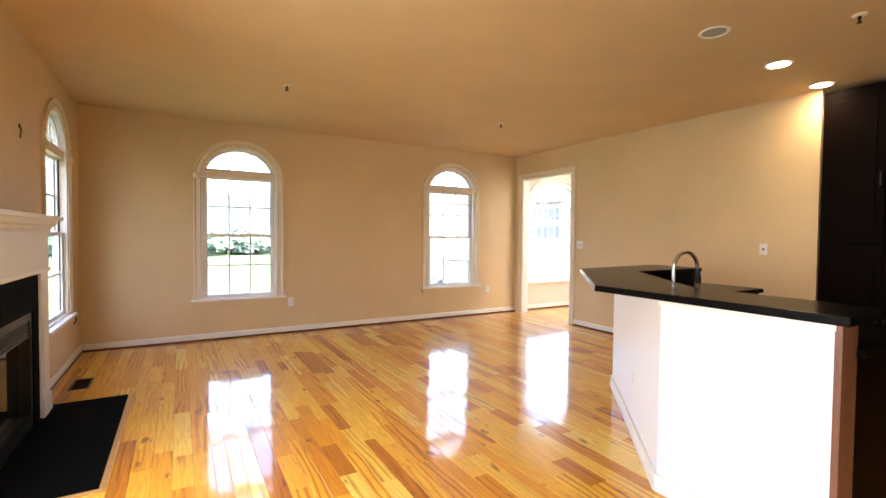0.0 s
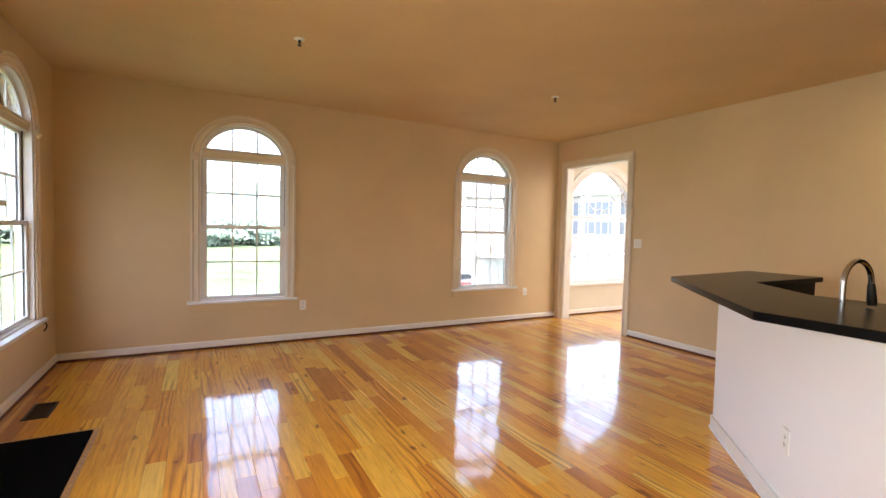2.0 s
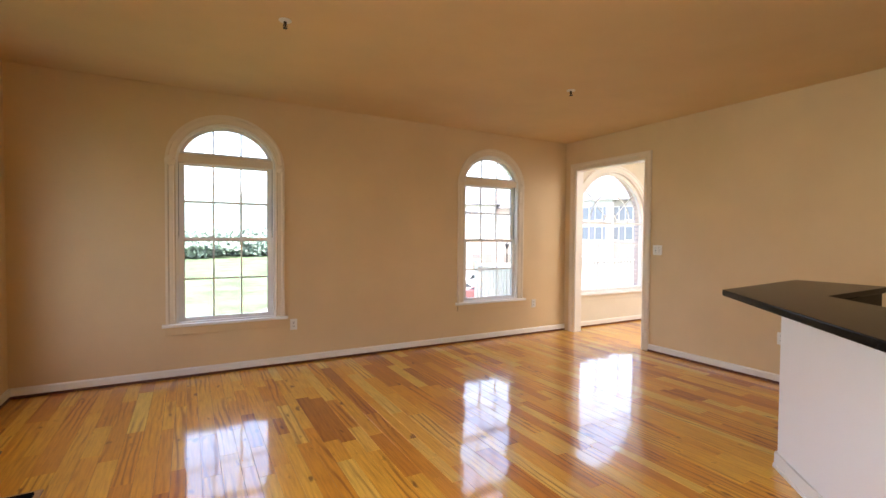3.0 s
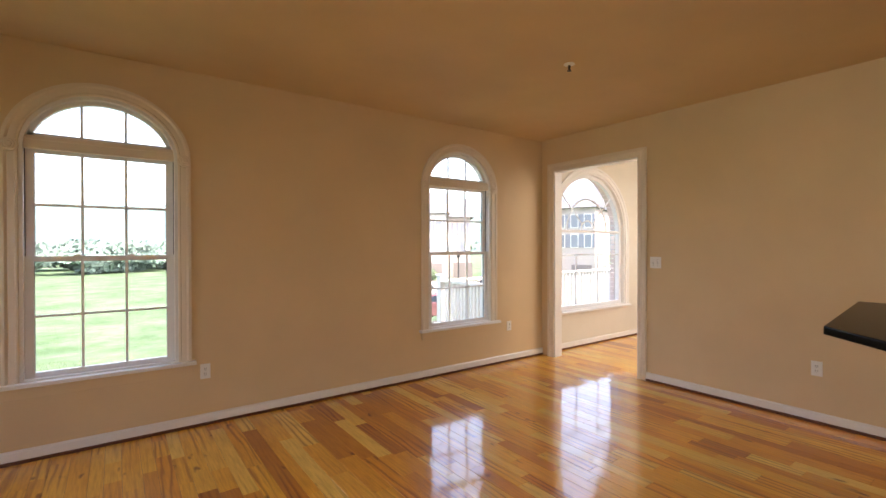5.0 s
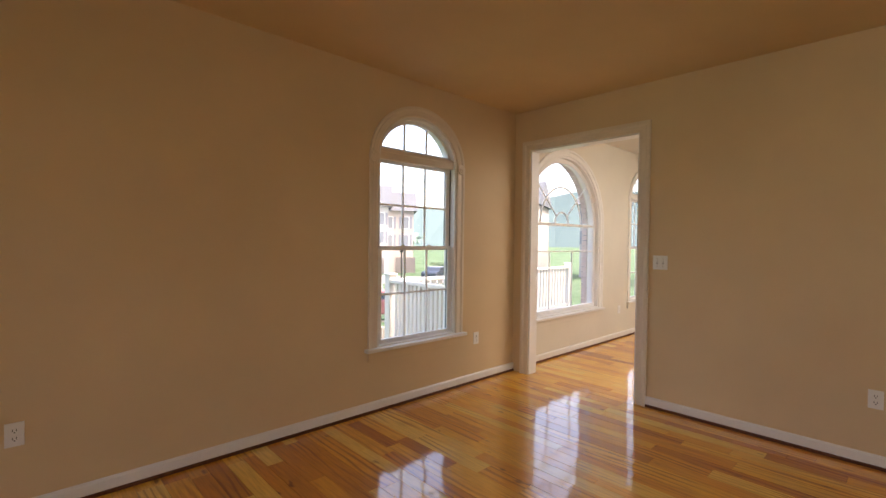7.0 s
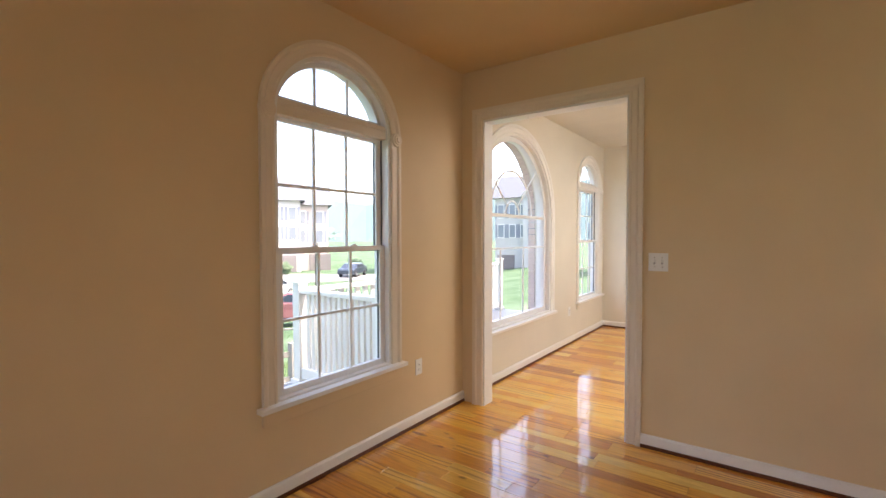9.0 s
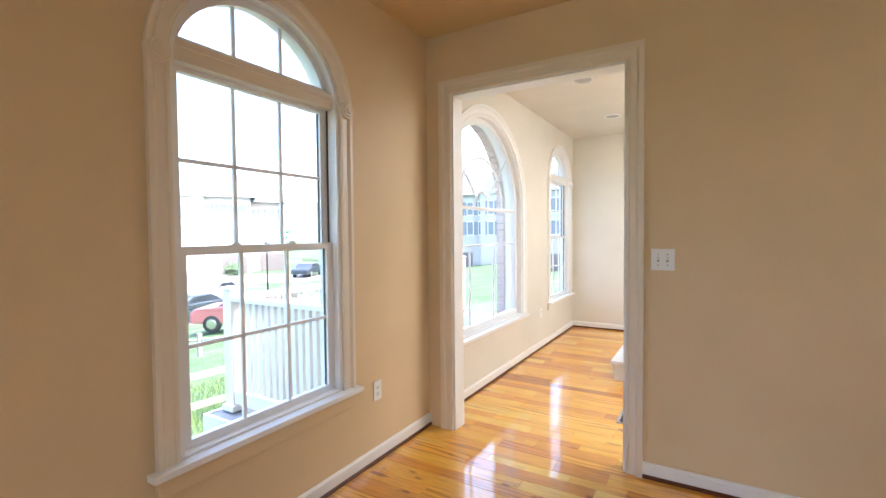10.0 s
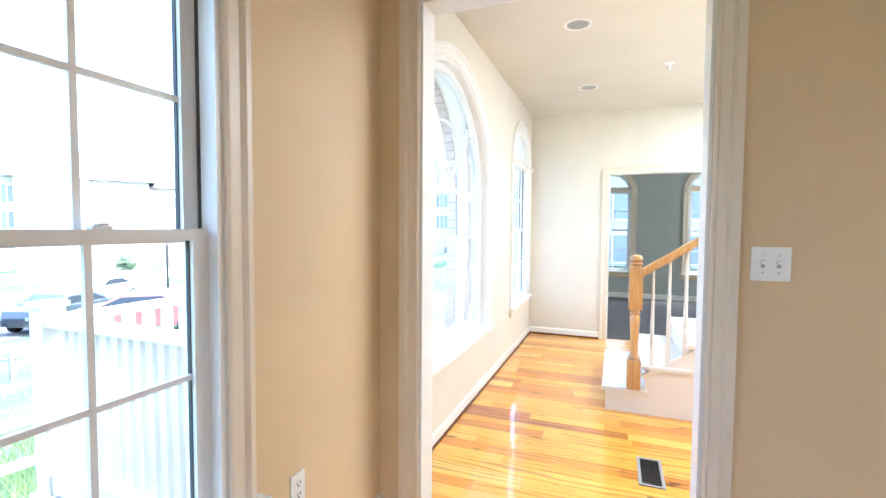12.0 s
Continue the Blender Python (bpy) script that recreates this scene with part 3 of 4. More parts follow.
# fill lamps added in the two unseen openings behind and beside the start
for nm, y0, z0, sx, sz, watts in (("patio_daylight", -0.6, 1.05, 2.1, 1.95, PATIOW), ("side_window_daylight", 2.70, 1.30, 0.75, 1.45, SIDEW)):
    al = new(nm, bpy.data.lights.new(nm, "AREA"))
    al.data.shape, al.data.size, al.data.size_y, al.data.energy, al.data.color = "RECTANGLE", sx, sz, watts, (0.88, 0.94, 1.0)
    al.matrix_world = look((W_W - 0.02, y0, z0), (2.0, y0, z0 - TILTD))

# baseboards with a dark shoe
for nm, at, spans in (
        ("baseboard_north", north, [(W_W + 0.016, E_W)]),
        ("baseboard_west", west, [(5.08, N_W), (0.56, 3.60)]),
        ("baseboard_east", east, [(2.57, 5.598)]),
        ("baseboard_hall_north", north, [(5.79, 9.58)]),
        ("baseboard_hall_east", hall_east, [(6.152, N_W - 0.016)])):
    moulding(nm, at, spans, "low white baseboard", TRIM, 0.023, 0.088, 0.015)
    moulding("shoe_" + nm[10:], at, spans, "thin dark-stained shoe strip along the floor", SHOE, -0.008, 0.0245, 0.019, chamfer=0.008)
moulding("far_baseboard", far_east, [(2.0, 6.985)], "white baseboard of the grey room", TRIM, 0.006, 0.10, 0.015)


# ---- living room ----
def fireplace():
    f = thing("fireplace", "white wooden mantel round a black slate fireplace on the beige wall", "fireplace", (W_W, 4.34, 0))
    for s in (-1, 1):
        y0, y1 = sorted((s * 0.49, s * 0.70))
        part("mantel_leg", bbox((0, 0.115, y0, y1, 0, 1.05), (0.115, 0.127, y0 - 0.008, y1 + 0.008, 0, 0.15), (0.115, 0.121, y0 + 0.035, y1 - 0.035, 0.2, 0.98)), TRIM, f, bevel=0.004)
    part("frieze", bbox((0, 0.118, -0.70, 0.70, 1.05, 1.36), (0.118, 0.128, -0.71, 0.71, 1.05, 1.075)), TRIM, f, bevel=0.003)
    bm = bmesh.new()
    for i in range(34):
        y = -0.70 + i * 0.0415
        box(bm, 0.118, 0.135, y, y + 0.022, 1.335, 1.36)
    part("dentils", bm, TRIM, f, "row of small dentil blocks")
    bm = bmesh.new()
    prof = [(0, 1.36), (0.135, 1.36), (0.14, 1.375), (0.155, 1.39), (0.165, 1.415), (0.165, 1.42), (0, 1.42)]
    e = [0.70, 0.72, 0.73, 0.75, 0.765, 0.765, 0.70]
    a = [bm.verts.new((x, -ee, z)) for (x, z), ee in zip(prof, e)]
    b = [bm.verts.new((x, ee, z)) for (x, z), ee in zip(prof, e)]
    for i in range(7):
        j = (i + 1) % 7
        bm.faces.new((a[i], a[j], b[j], b[i]))
    bm.faces.new(a[::-1])
    bm.faces.new(b)
    part("crown", bm, TRIM, f)
    part("mantel_shelf", bbox((0, 0.19, -0.80, 0.80, 1.42, 1.452)), TRIM, f, bevel=0.006)
    sur = part("surround", bbox((0.0, 0.10, -0.49, -0.36, 0, 1.05), (0.0, 0.10, 0.36, 0.49, 0, 1.05), (0.0, 0.10, -0.36, 0.36, 0.80, 1.05)), SLATE, f, "polished black slate surround")
    ins = part("firebox", bbox((0.0, 0.03, -0.36, 0.36, 0.02, 0.80)), GLASSB, f, "black glass fire door")
    part("firebox_frame", bbox((0.03, 0.09, -0.36, -0.32, 0.02, 0.80), (0.03, 0.09, 0.32, 0.36, 0.02, 0.80), (0.03, 0.09, -0.32, 0.32, 0.74, 0.80), (0.03, 0.09, -0.32, 0.32, 0.02, 0.10)), BLACKPAINT, ins)
    for k in range(5):
        part("louvre", bbox((0.03, 0.085, -0.32, 0.32, 0.63 + k * 0.022, 0.64 + k * 0.022)), BLACKPAINT, ins)
    return f


fireplace()
solo("hearth", bbox((W_W + 0.002, 0.105, 3.56, 5.125, -0.006, 0.018)), SLATE, "flat black slate hearth slab on the floor", "hearth", bevel=0.003)

hb = thing("hearth_border", "thin oak strips framing the black hearth slab", "floor trim")
for nm_, b_ in (("side_strip", (0.107, 0.135, 3.53, 5.155, -0.006, 0.010)), ("end_strip", (W_W + 0.13, 0.107, 5.127, 5.155, -0.006, 0.010)), ("end_strip", (W_W + 0.13, 0.107, 3.53, 3.558, -0.006, 0.010))):
    part(nm_, bbox(b_), OAK, hb, bevel=0.002)


def floor_vent(at, dx, dy):
    v = thing("floor_vent", "bronze slotted floor register set in the oak floor" if at[0] < 5 else "bronze slotted floor register in a pale frame", "floor vent", at)
    rim = 0.016
    part("frame", bbox((-dx, dx, -dy, -dy + rim, 0, 0.006), (-dx, dx, dy - rim, dy, 0, 0.006), (-dx, -dx + rim, -dy + rim, dy - rim, 0, 0.006), (dx - rim, dx, -dy + rim, dy - rim, 0, 0.006)),
         BRONZE if at[0] < 5 else CANGREY, v)
    # no hole below: a flat dark sheet stands for the shade inside
    part("duct_shade", bbox((-dx + rim, dx - rim, -dy + rim, dy - rim, -0.002, 0.001)), SLOT, v)
    long_y = dy > dx
    n = 12
    for k in range(n):
        if long_y:
            y = -dy + rim + (k + 0.5) * (2 * dy - 2 * rim) / n
            part("slat", bbox((-dx + rim, dx - rim, y - 0.003, y + 0.003, 0.001, 0.005)), BRONZE, v)
        else:
            x = -dx + rim + (k + 0.5) * (2 * dx - 2 * rim) / n
            part("slat", bbox((x - 0.003, x + 0.003, -dy + rim, dy - rim, 0.001, 0.005)), BRONZE, v)


floor_vent((-0.277, 5.67, 0.0), 0.072, 0.155)
floor_vent((6.50, 5.775, 0.0), 0.155, 0.065)


def plate(name, at, u, z, kind, label):
    p = thing(name, label, "switch plate" if kind == "switch" else "outlet")
    w = 0.058 if kind == "switch" else 0.036
    bm = bmesh.new()
    ubox(bm, at, u - w, u + w, z - 0.058, z + 0.058, -0.006, 0.0)
    part("plate", bm, PLASTIC, p, bevel=0.002)
    if kind == "switch":
        for du in (-0.023, 0.023):
            bm = bmesh.new()
            ubox(bm, at, u + du - 0.006, u + du + 0.006, z - 0.013, z + 0.013, -0.008, -0.006)
            part("slot", bm, CANGREY, p)
            bm = bmesh.new()
            ubox(bm, at, u + du - 0.0045, u + du + 0.0045, z - 0.001, z + 0.011, -0.018, -0.008)
            part("toggle", bm, PLASTIC, p, bevel=0.001)
            for dz in (-0.030, 0.030):
                bm = bmesh.new()
                ubox(bm, at, u + du - 0.003, u + du + 0.003, z + dz - 0.003, z + dz + 0.003, -0.0075, -0.006)
                part("screw", bm, STEEL, p)
    elif kind == "outlet":
        for dz in (-0.020, 0.020):
            bm = bmesh.new()
            ubox(bm, at, u - 0.017, u + 0.017, z + dz - 0.014, z + dz + 0.014, -0.008, -0.006)
            part("socket", bm, PLASTIC, p, bevel=0.001)
            for du in (-0.007, 0.007):
                bm = bmesh.new()
                ubox(bm, at, u + du - 0.0015, u + du + 0.0015, z + dz - 0.003, z + dz + 0.008, -0.0088, -0.008)
                part("slot", bm, SLOT, p)
            bm = bmesh.new()
            ubox(bm, at, u - 0.003, u + 0.003, z + dz - 0.011, z + dz - 0.006, -0.0088, -0.008)
            part("slot", bm, SLOT, p)
    else:
        bm = bmesh.new()
        ubox(bm, at, u - 0.010, u + 0.010, z - 0.010, z + 0.010, -0.008, -0.006)
        part("jack", bm, SLOT, p)


plate("outlet", north, 1.775, 0.42, "outlet", "white duplex outlet beside the window on the beige wall")
plate("outlet", north, 5.07, 0.43, "outlet", "white duplex outlet near the room's corner")
plate("outlet", east, 4.18, 0.43, "outlet", "white duplex outlet low on the beige wall")
plate("light_switch", east, 5.487, 1.225, "switch", "white double toggle switch beside the cased opening")
plate("wall_jack", east, 3.02, 1.235, "jack", "white wall plate with one dark jack")
plate("outlet", north, 8.15, 0.42, "outlet", "white outlet under the hall windows")


def knee(u, z, d):
    return (2.66 + 0.6898 * u + 0.724 * d, 2.14 + 0.724 * u - 0.6898 * d, z)


plate("outlet", knee, 0.70, 0.385, "outlet", "white duplex outlet low on the white knee wall")


def sprinkler(x, y):
    s = thing("sprinkler_head", "small brass sprinkler head with a white cup on the ceiling", "sprinkler", (x, y, H), group="ceiling sprinklers")
    bm = bmesh.new()
    lathe(bm, [(0.040, 0.0), (0.040, -0.004), (0.026, -0.009), (0.018, -0.010)])
    part("escutcheon", bm, PLASTIC, s, smooth=True)
    bm = bmesh.new()
    lathe(bm, [(0.010, -0.010), (0.010, -0.028), (0.005, -0.030), (0.005, -0.048)], 12)
    for k in (-1, 1):
        tube(bm, [(k * 0.009, 0, -0.028), (k * 0.013, 0, -0.038), (k * 0.004, 0, -0.049)], 0.002, 6)
    part("nozzle", bm, DARKMETAL if x < 6 else PLASTIC, s, smooth=True)
    bm = bmesh.new()
    lathe(bm, [(0.015, -0.048), (0.015, -0.051)], 16)
    part("deflector", bm, DARKMETAL if x < 6 else PLASTIC, s)


for x, y in ((1.357, 5.137), (3.93, 5.20), (4.14, 1.84), (8.13, 5.59)):
    sprinkler(x, y)
hk = thing("wall_hook", "small dark picture hook with a short cord above the mantel", "hook")
bm = bmesh.new()
tube(bm, [west(4.885, 2.07, -0.003), west(4.885, 2.06, -0.012), west(4.887, 2.02, -0.010), west(4.885, 1.985, -0.006)], 0.004, 6)
part("cord", bm, DARKMETAL, hk)
bm = bmesh.new()
ubox(bm, west, 4.877, 4.893, 2.055, 2.085, -0.006, 0)
part("plate", bm, DARKMETAL, hk)

ch = thing("cord_hook", "small dark cord hook on the wall beside the window stool", "hook")
bm = bmesh.new()
tube(bm, [west(6.60, 0.455, -0.003), west(6.60, 0.46, -0.022), west(6.605, 0.43, -0.030), west(6.61, 0.40, -0.018), west(6.605, 0.385, -0.006)], 0.006, 8)
part("cord", bm, DARKMETAL, ch)
bm = bmesh.new()
ubox(bm, west, 6.588, 6.612, 0.435, 0.475, -0.006, 0)
part("plate", bm, DARKMETAL, ch)


def downlight(x, y, on):
    d = thing("recessed_light", "lit recessed ceiling light with a white ring" if on else "unlit recessed ceiling light with a white ring", "recessed light", (x, y, H), group="recessed ceiling lights")
    bm = bmesh.new()
    n = 32
    rings = []
    for r, z in ((0.096, 0.0), (0.094, -0.006), (0.078, -0.007), (0.074, -0.002)):
        rings.append([bm.verts.new((r * math.cos(2 * math.pi * i / n), r * math.sin(2 * math.pi * i / n), z)) for i in range(n)])
    for a, b in zip(rings, rings[1:]):
        for i in range(n):
            bm.faces.new((a[i], a[(i + 1) % n], b[(i + 1) % n], b[i]))
    part("trim_ring", bm, PLASTIC, d, smooth=True)
    bm = bmesh.new()
    lathe(bm, [(0.074, -0.0005), (0.073, -0.003)], 32)
    part("lens", bm, LAMPM if on else CANGREY, d, "glowing warm lens" if on else "dull silver reflector")
    if on:
        lt = new("downlight_lamp", bpy.data.lights.new("downlight_lamp", "SPOT"))
        lt.data.energy, lt.data.color, lt.data.shadow_soft_size, lt.data.spot_size, lt.data.spot_blend = CANW, (1.0, 0.78, 0.50), 0.06, radians(125), 0.6
        lt.parent = d
        lt.location = (0, 0, -0.02)


downlight(4.63, 2.49, True)
downlight(5.50, 2.52, True)
downlight(3.62, 2.44, False)
downlight(7.10, 6.26, False)
downlight(8.57, 6.27, False)


# ---- kitchen peninsula ----
BAR = 1.047
kw = thing("knee_wall", "white painted knee wall of the kitchen peninsula on the oak floor", "knee wall")
outer = [(4.86, 3.41), (3.87, 3.41), (2.66, 2.14), (2.66, 1.41)]
inner_ = [(2.79, 1.41), (2.79, 2.085), (3.925, 3.28), (4.86, 3.28)]
bm = bmesh.new()
prism(bm, outer + inner_, 0.0, BAR - 0.038)
part("wall_body", bm, KNEE, kw)
for a, b in zip(outer, outer[1:]):
    a, b = Vector(a), Vector(b)
    dr = (b - a).normalized()
    nrm = Vector((dr.y, -dr.x))
    if nrm.dot(Vector((-1, 1))) < 0:
        nrm = -nrm
    e = 0.006
    for z0, z1, th, mt, nm in ((0.016, 0.088, 0.015, TRIM, "baseboard"), (-0.008, 0.017, 0.022, TRIM, "shoe"), (BAR - 0.062, BAR - 0.038, 0.012, TRIM, "top_bead")):
        bm = bmesh.new()
        p = [a - dr * e + nrm * 0.0005, b + dr * e + nrm * 0.0005, b + dr * e + nrm * th, a - dr * e + nrm * th]
        prism(bm, [tuple(q) for q in p], z0, z1)
        part(nm, bm, mt, kw, bevel=0.003)
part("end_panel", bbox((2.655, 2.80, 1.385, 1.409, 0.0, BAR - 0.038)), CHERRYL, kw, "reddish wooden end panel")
bm = bmesh.new()
prism(bm, [(4.97, 3.80), (3.70, 3.66), (2.66, 2.58), (2.64, 1.36), (3.10, 1.36), (3.12, 2.24), (3.93, 3.21), (4.95, 3.24)], BAR - 0.038, BAR)
solo("bar_top", bm, GRANITE, "polished black granite bar top on the knee wall", "countertop", bevel=0.006)
bm = bmesh.new()
prism(bm, [(3.94, 3.279), (2.791, 2.08), (2.791, 1.36), (3.44, 1.36), (3.44, 2.05), (3.98, 2.64), (4.84, 2.64), (4.84, 3.279)], 0.872, 0.91)
solo("countertop", bm, GRANITE, "polished black granite worktop with a sink", "countertop", bevel=0.004)


def base_cabinet(x0, x1, y0, y1, front):
    c = thing("base_cabinet", "dark cherry kitchen base cabinet under black granite", "cabinet", ((x0 + x1) / 2, (y0 + y1) / 2, 0))
    hx, hy = (x1 - x0) / 2, (y1 - y0) / 2
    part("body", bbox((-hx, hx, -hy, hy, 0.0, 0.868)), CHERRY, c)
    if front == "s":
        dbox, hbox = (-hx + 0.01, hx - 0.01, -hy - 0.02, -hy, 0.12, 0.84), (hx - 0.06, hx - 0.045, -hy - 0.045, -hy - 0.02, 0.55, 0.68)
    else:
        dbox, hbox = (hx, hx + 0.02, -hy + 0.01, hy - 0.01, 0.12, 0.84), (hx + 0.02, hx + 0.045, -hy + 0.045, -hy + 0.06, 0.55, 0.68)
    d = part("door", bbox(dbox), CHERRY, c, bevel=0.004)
    part("handle", bbox(hbox), STEEL, d)


base_cabinet(4.30, 4.82, 2.67, 3.27, "s")
base_cabinet(3.99, 4.297, 2.67, 3.27, "s")
base_cabinet(2.80, 3.40, 1.41, 2.04, "e")
bm = bmesh.new()
prism(bm, [(2.80, 2.045), (3.40, 2.045), (3.985, 2.67), (3.985, 3.20)], 0.0, 0.868)
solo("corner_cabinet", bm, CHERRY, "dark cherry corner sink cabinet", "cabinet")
solo("riser", bbox((3.96, 4.86, 3.255, 3.2785, 0.911, BAR - 0.039)), GRANITE, "black granite riser under the bar top", "backsplash")


def faucet():
    f = thing("kitchen_faucet", "tall gooseneck steel faucet with a pull-down spray head", "faucet", (3.46, 2.585, 0.91), -8)
    bm = bmesh.new()
    lathe(bm, [(0.030, 0), (0.030, 0.008), (0.022, 0.014), (0.019, 0.07), (0.016, 0.075)])
    part("base", bm, STEEL, f, smooth=True)
    bm = bmesh.new()
    pts = [(0, 0, 0.07), (0, 0, 0.20)]
    for i in range(1, 13):
        a = math.pi * i / 12
        pts.append((0.115 - 0.115 * math.cos(a), 0, 0.215 + 0.115 * math.sin(a)))
    tube(bm, pts, 0.0125, 14)
    part("spout", bm, STEEL, f, smooth=True)
    bm = bmesh.new()
    tube(bm, [(0.230, 0, 0.215), (0.233, 0, 0.19), (0.243, 0, 0.13), (0.246, 0, 0.105)], [0.0145, 0.017, 0.021, 0.019], 14)
    part("spray_head", bm, DARKMETAL, f, smooth=True)
    bm = bmesh.new()
    tube(bm, [(0, -0.018, 0.05), (0, -0.045, 0.062), (0.02, -0.085, 0.10)], [0.010, 0.008, 0.006], 10)
    part("lever", bm, STEEL, f, smooth=True)


faucet()
sd = thing("soap_dispenser", "small steel soap dispenser beside the faucet", "soap dispenser", (3.50, 2.42, 0.91))
bm = bmesh.new()
lathe(bm, [(0.018, 0), (0.018, 0.006), (0.009, 0.01), (0.009, 0.05), (0.013, 0.055), (0.013, 0.065)])
part("body", bm, STEEL, sd, smooth=True)
bm = bmesh.new()
tube(bm, [(0, 0, 0.06), (0.03, 0.0, 0.062), (0.045, 0, 0.052)], 0.005, 8)
part("nozzle", bm, STEEL, sd, smooth=True)


def tall_cabinet(y0, y1):
    c = thing("tall_cabinet", "tall dark cherry pantry cabinet set in the wall", "cabinet", (5.98, (y0 + y1) / 2, 0), group="tall kitchen cabinets")
    h = (y1 - y0) / 2 - 0.001
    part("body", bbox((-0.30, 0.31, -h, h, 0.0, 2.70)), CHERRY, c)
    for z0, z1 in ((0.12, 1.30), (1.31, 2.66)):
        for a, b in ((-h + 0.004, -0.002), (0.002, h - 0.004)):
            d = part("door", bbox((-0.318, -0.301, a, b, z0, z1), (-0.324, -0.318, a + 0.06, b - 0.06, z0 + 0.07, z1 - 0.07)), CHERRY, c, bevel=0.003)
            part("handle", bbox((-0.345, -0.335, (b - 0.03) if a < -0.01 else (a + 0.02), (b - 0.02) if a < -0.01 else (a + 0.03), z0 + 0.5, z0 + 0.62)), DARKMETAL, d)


for k in range(5):
    tall_cabinet(2.56 - 0.9 * (k + 1), 2.56 - 0.9 * k)


# ---- hall stairs ----
# tall window frame added out of sight over the stairs, round a fill lamp
w = thing("window_10", "white window frame added unseen round the hall fill lamp", "window", kind="structure")
part("window_frame", bbox((6.35, 6.42, 4.0, 4.05, 0.55, 2.45), (8.93, 9.0, 4.0, 4.05, 0.55, 2.45), (6.42, 8.93, 4.0, 4.05, 0.55, 0.62), (6.42, 8.93, 4.0, 4.05, 2.38, 2.45)), VINYL, w)
sl = new("hall_fill", bpy.data.lights.new("hall_fill", "AREA"))
sl.data.shape, sl.data.size, sl.data.size_y, sl.data.energy, sl.data.color = "RECTANGLE", 2.5, 1.76, HALLW, (0.93, 0.97, 1.0)
sl.matrix_world = look((7.675, 4.03, 1.5), (7.675, 6.0, 0.3))
# unseen well added a storey high over the stairs, closing round a downward fill lamp
solo("added_well_wall", bbox((5.66, 9.71, 3.86, 3.99, H, 5.5), (5.66, 9.71, 4.951, 5.08, H + 0.15, 5.5), (5.66, 5.79, 3.991, 4.95, H, 5.5), (9.58, 9.71, 3.991, 4.95, H + 0.15, 5.5)), HALLWALL, "pale walls added unseen round the fill lamp above the hall", kind="structure")
solo("added_well_ceiling", bbox((5.66, 9.71, 3.86, 5.08, 5.501, 5.62)), HALLWALL, "pale lid added unseen over the fill lamp's well", kind="structure")
su = new("well_fill", bpy.data.lights.new("well_fill", "AREA"))
su.data.shape, su.data.size, su.data.size_y, su.data.energy, su.data.color = "RECTANGLE", 2.6, 0.8, SHAFTW, (0.97, 0.98, 1.0)
su.matrix_world = look((7.5, 4.46, H + 0.1), (7.2, 5.5, 0))

# window frame and fill lamp added round the corner, unseen, to brighten the grey room
w = thing("window_11", "white window frame added unseen for the grey room's fill lamp", "window", kind="structure")
part("window_frame", bbox((10.4, 10.47, 2.0, 2.05, 0.6, 2.2), (12.43, 12.5, 2.0, 2.05, 0.6, 2.2), (10.47, 12.43, 2.0, 2.05, 0.6, 0.67), (10.47, 12.43, 2.0, 2.05, 2.13, 2.2)), VINYL, w)
fw = new("grey_room_fill", bpy.data.lights.new("grey_room_fill", "AREA"))
fw.data.shape, fw.data.size, fw.data.size_y, fw.data.energy, fw.data.color = "RECTANGLE", 1.96, 1.46, FARW, (0.95, 0.98, 1.0)
fw.matrix_world = look((11.45, 2.03, 1.4), (11.45, 4.5, 0.9))

RISE, RUN = 0.18, 0.27
st = thing("staircase", "white staircase with oak handrail rising from the hall", "staircase", (7.35, 6.03, 0))
NST = 7
for i in range(NST):
    y1 = -i * RUN
    part("riser", bbox((0.0 if i else -0.02, 1.06, y1 - 0.02, y1, 0.0 if i == 0 else i * RISE, (i + 1) * RISE - 0.03)), TRIM, st)
    part("tread", bbox((-0.03, 1.06, y1 - RUN - 0.02, y1 + 0.025, (i + 1) * RISE - 0.03, (i + 1) * RISE)), TRIM, st, "pale tread", bevel=0.004)
bm = bmesh.new()
a = [bm.verts.new((-0.012, y, z)) for y, z in ((-0.02, 0), (-0.02, 0.15), (-0.27, 0.15), (-0.27, 0.26), (-NST * RUN, 0.26 + (NST - 1) * RISE), (-NST * RUN, 0))]
b = [bm.verts.new((0.012, v.co.y, v.co.z)) for v in a]
bm.faces.new(a)
bm.faces.new(b[::-1])
for i in range(6):
    j = (i + 1) % 6
    bm.faces.new((a[i], b[i], b[j], a[j]))
part("stringer", bm, TRIM, st)
bm = bmesh.new()
cap = [(-0.25, 0.27), (-NST * RUN, 0.27 + (NST - 1) * RISE * 1.0 - 0.0)]
tube(bm, [(0.0, cap[0][0], cap[0][1]), (0.0, cap[1][0], cap[1][1])], 0.022, 4)
part("stringer_cap", bm, TRIM, st)
ny = -0.19
nw = part("newel_post", bbox((-0.046, 0.046, ny - 0.046, ny + 0.046, RISE, 0.39)), OAK, st, "turned oak newel post", bevel=0.005)
part("upper_block", bbox((-0.046, 0.046, ny - 0.046, ny + 0.046, 0.76, 1.06)), OAK, nw, "square oak block", bevel=0.005)
bm = bmesh.new()
lathe(bm, [(0.042, 0.38), (0.034, 0.40), (0.040, 0.41), (0.028, 0.43), (0.026, 0.50), (0.034, 0.66), (0.036, 0.70), (0.028, 0.72), (0.038, 0.735), (0.030, 0.75), (0.040, 0.77)], 20, (0, ny, 0))
part("turned_shaft", bm, OAK, nw, smooth=True)
bm = bmesh.new()
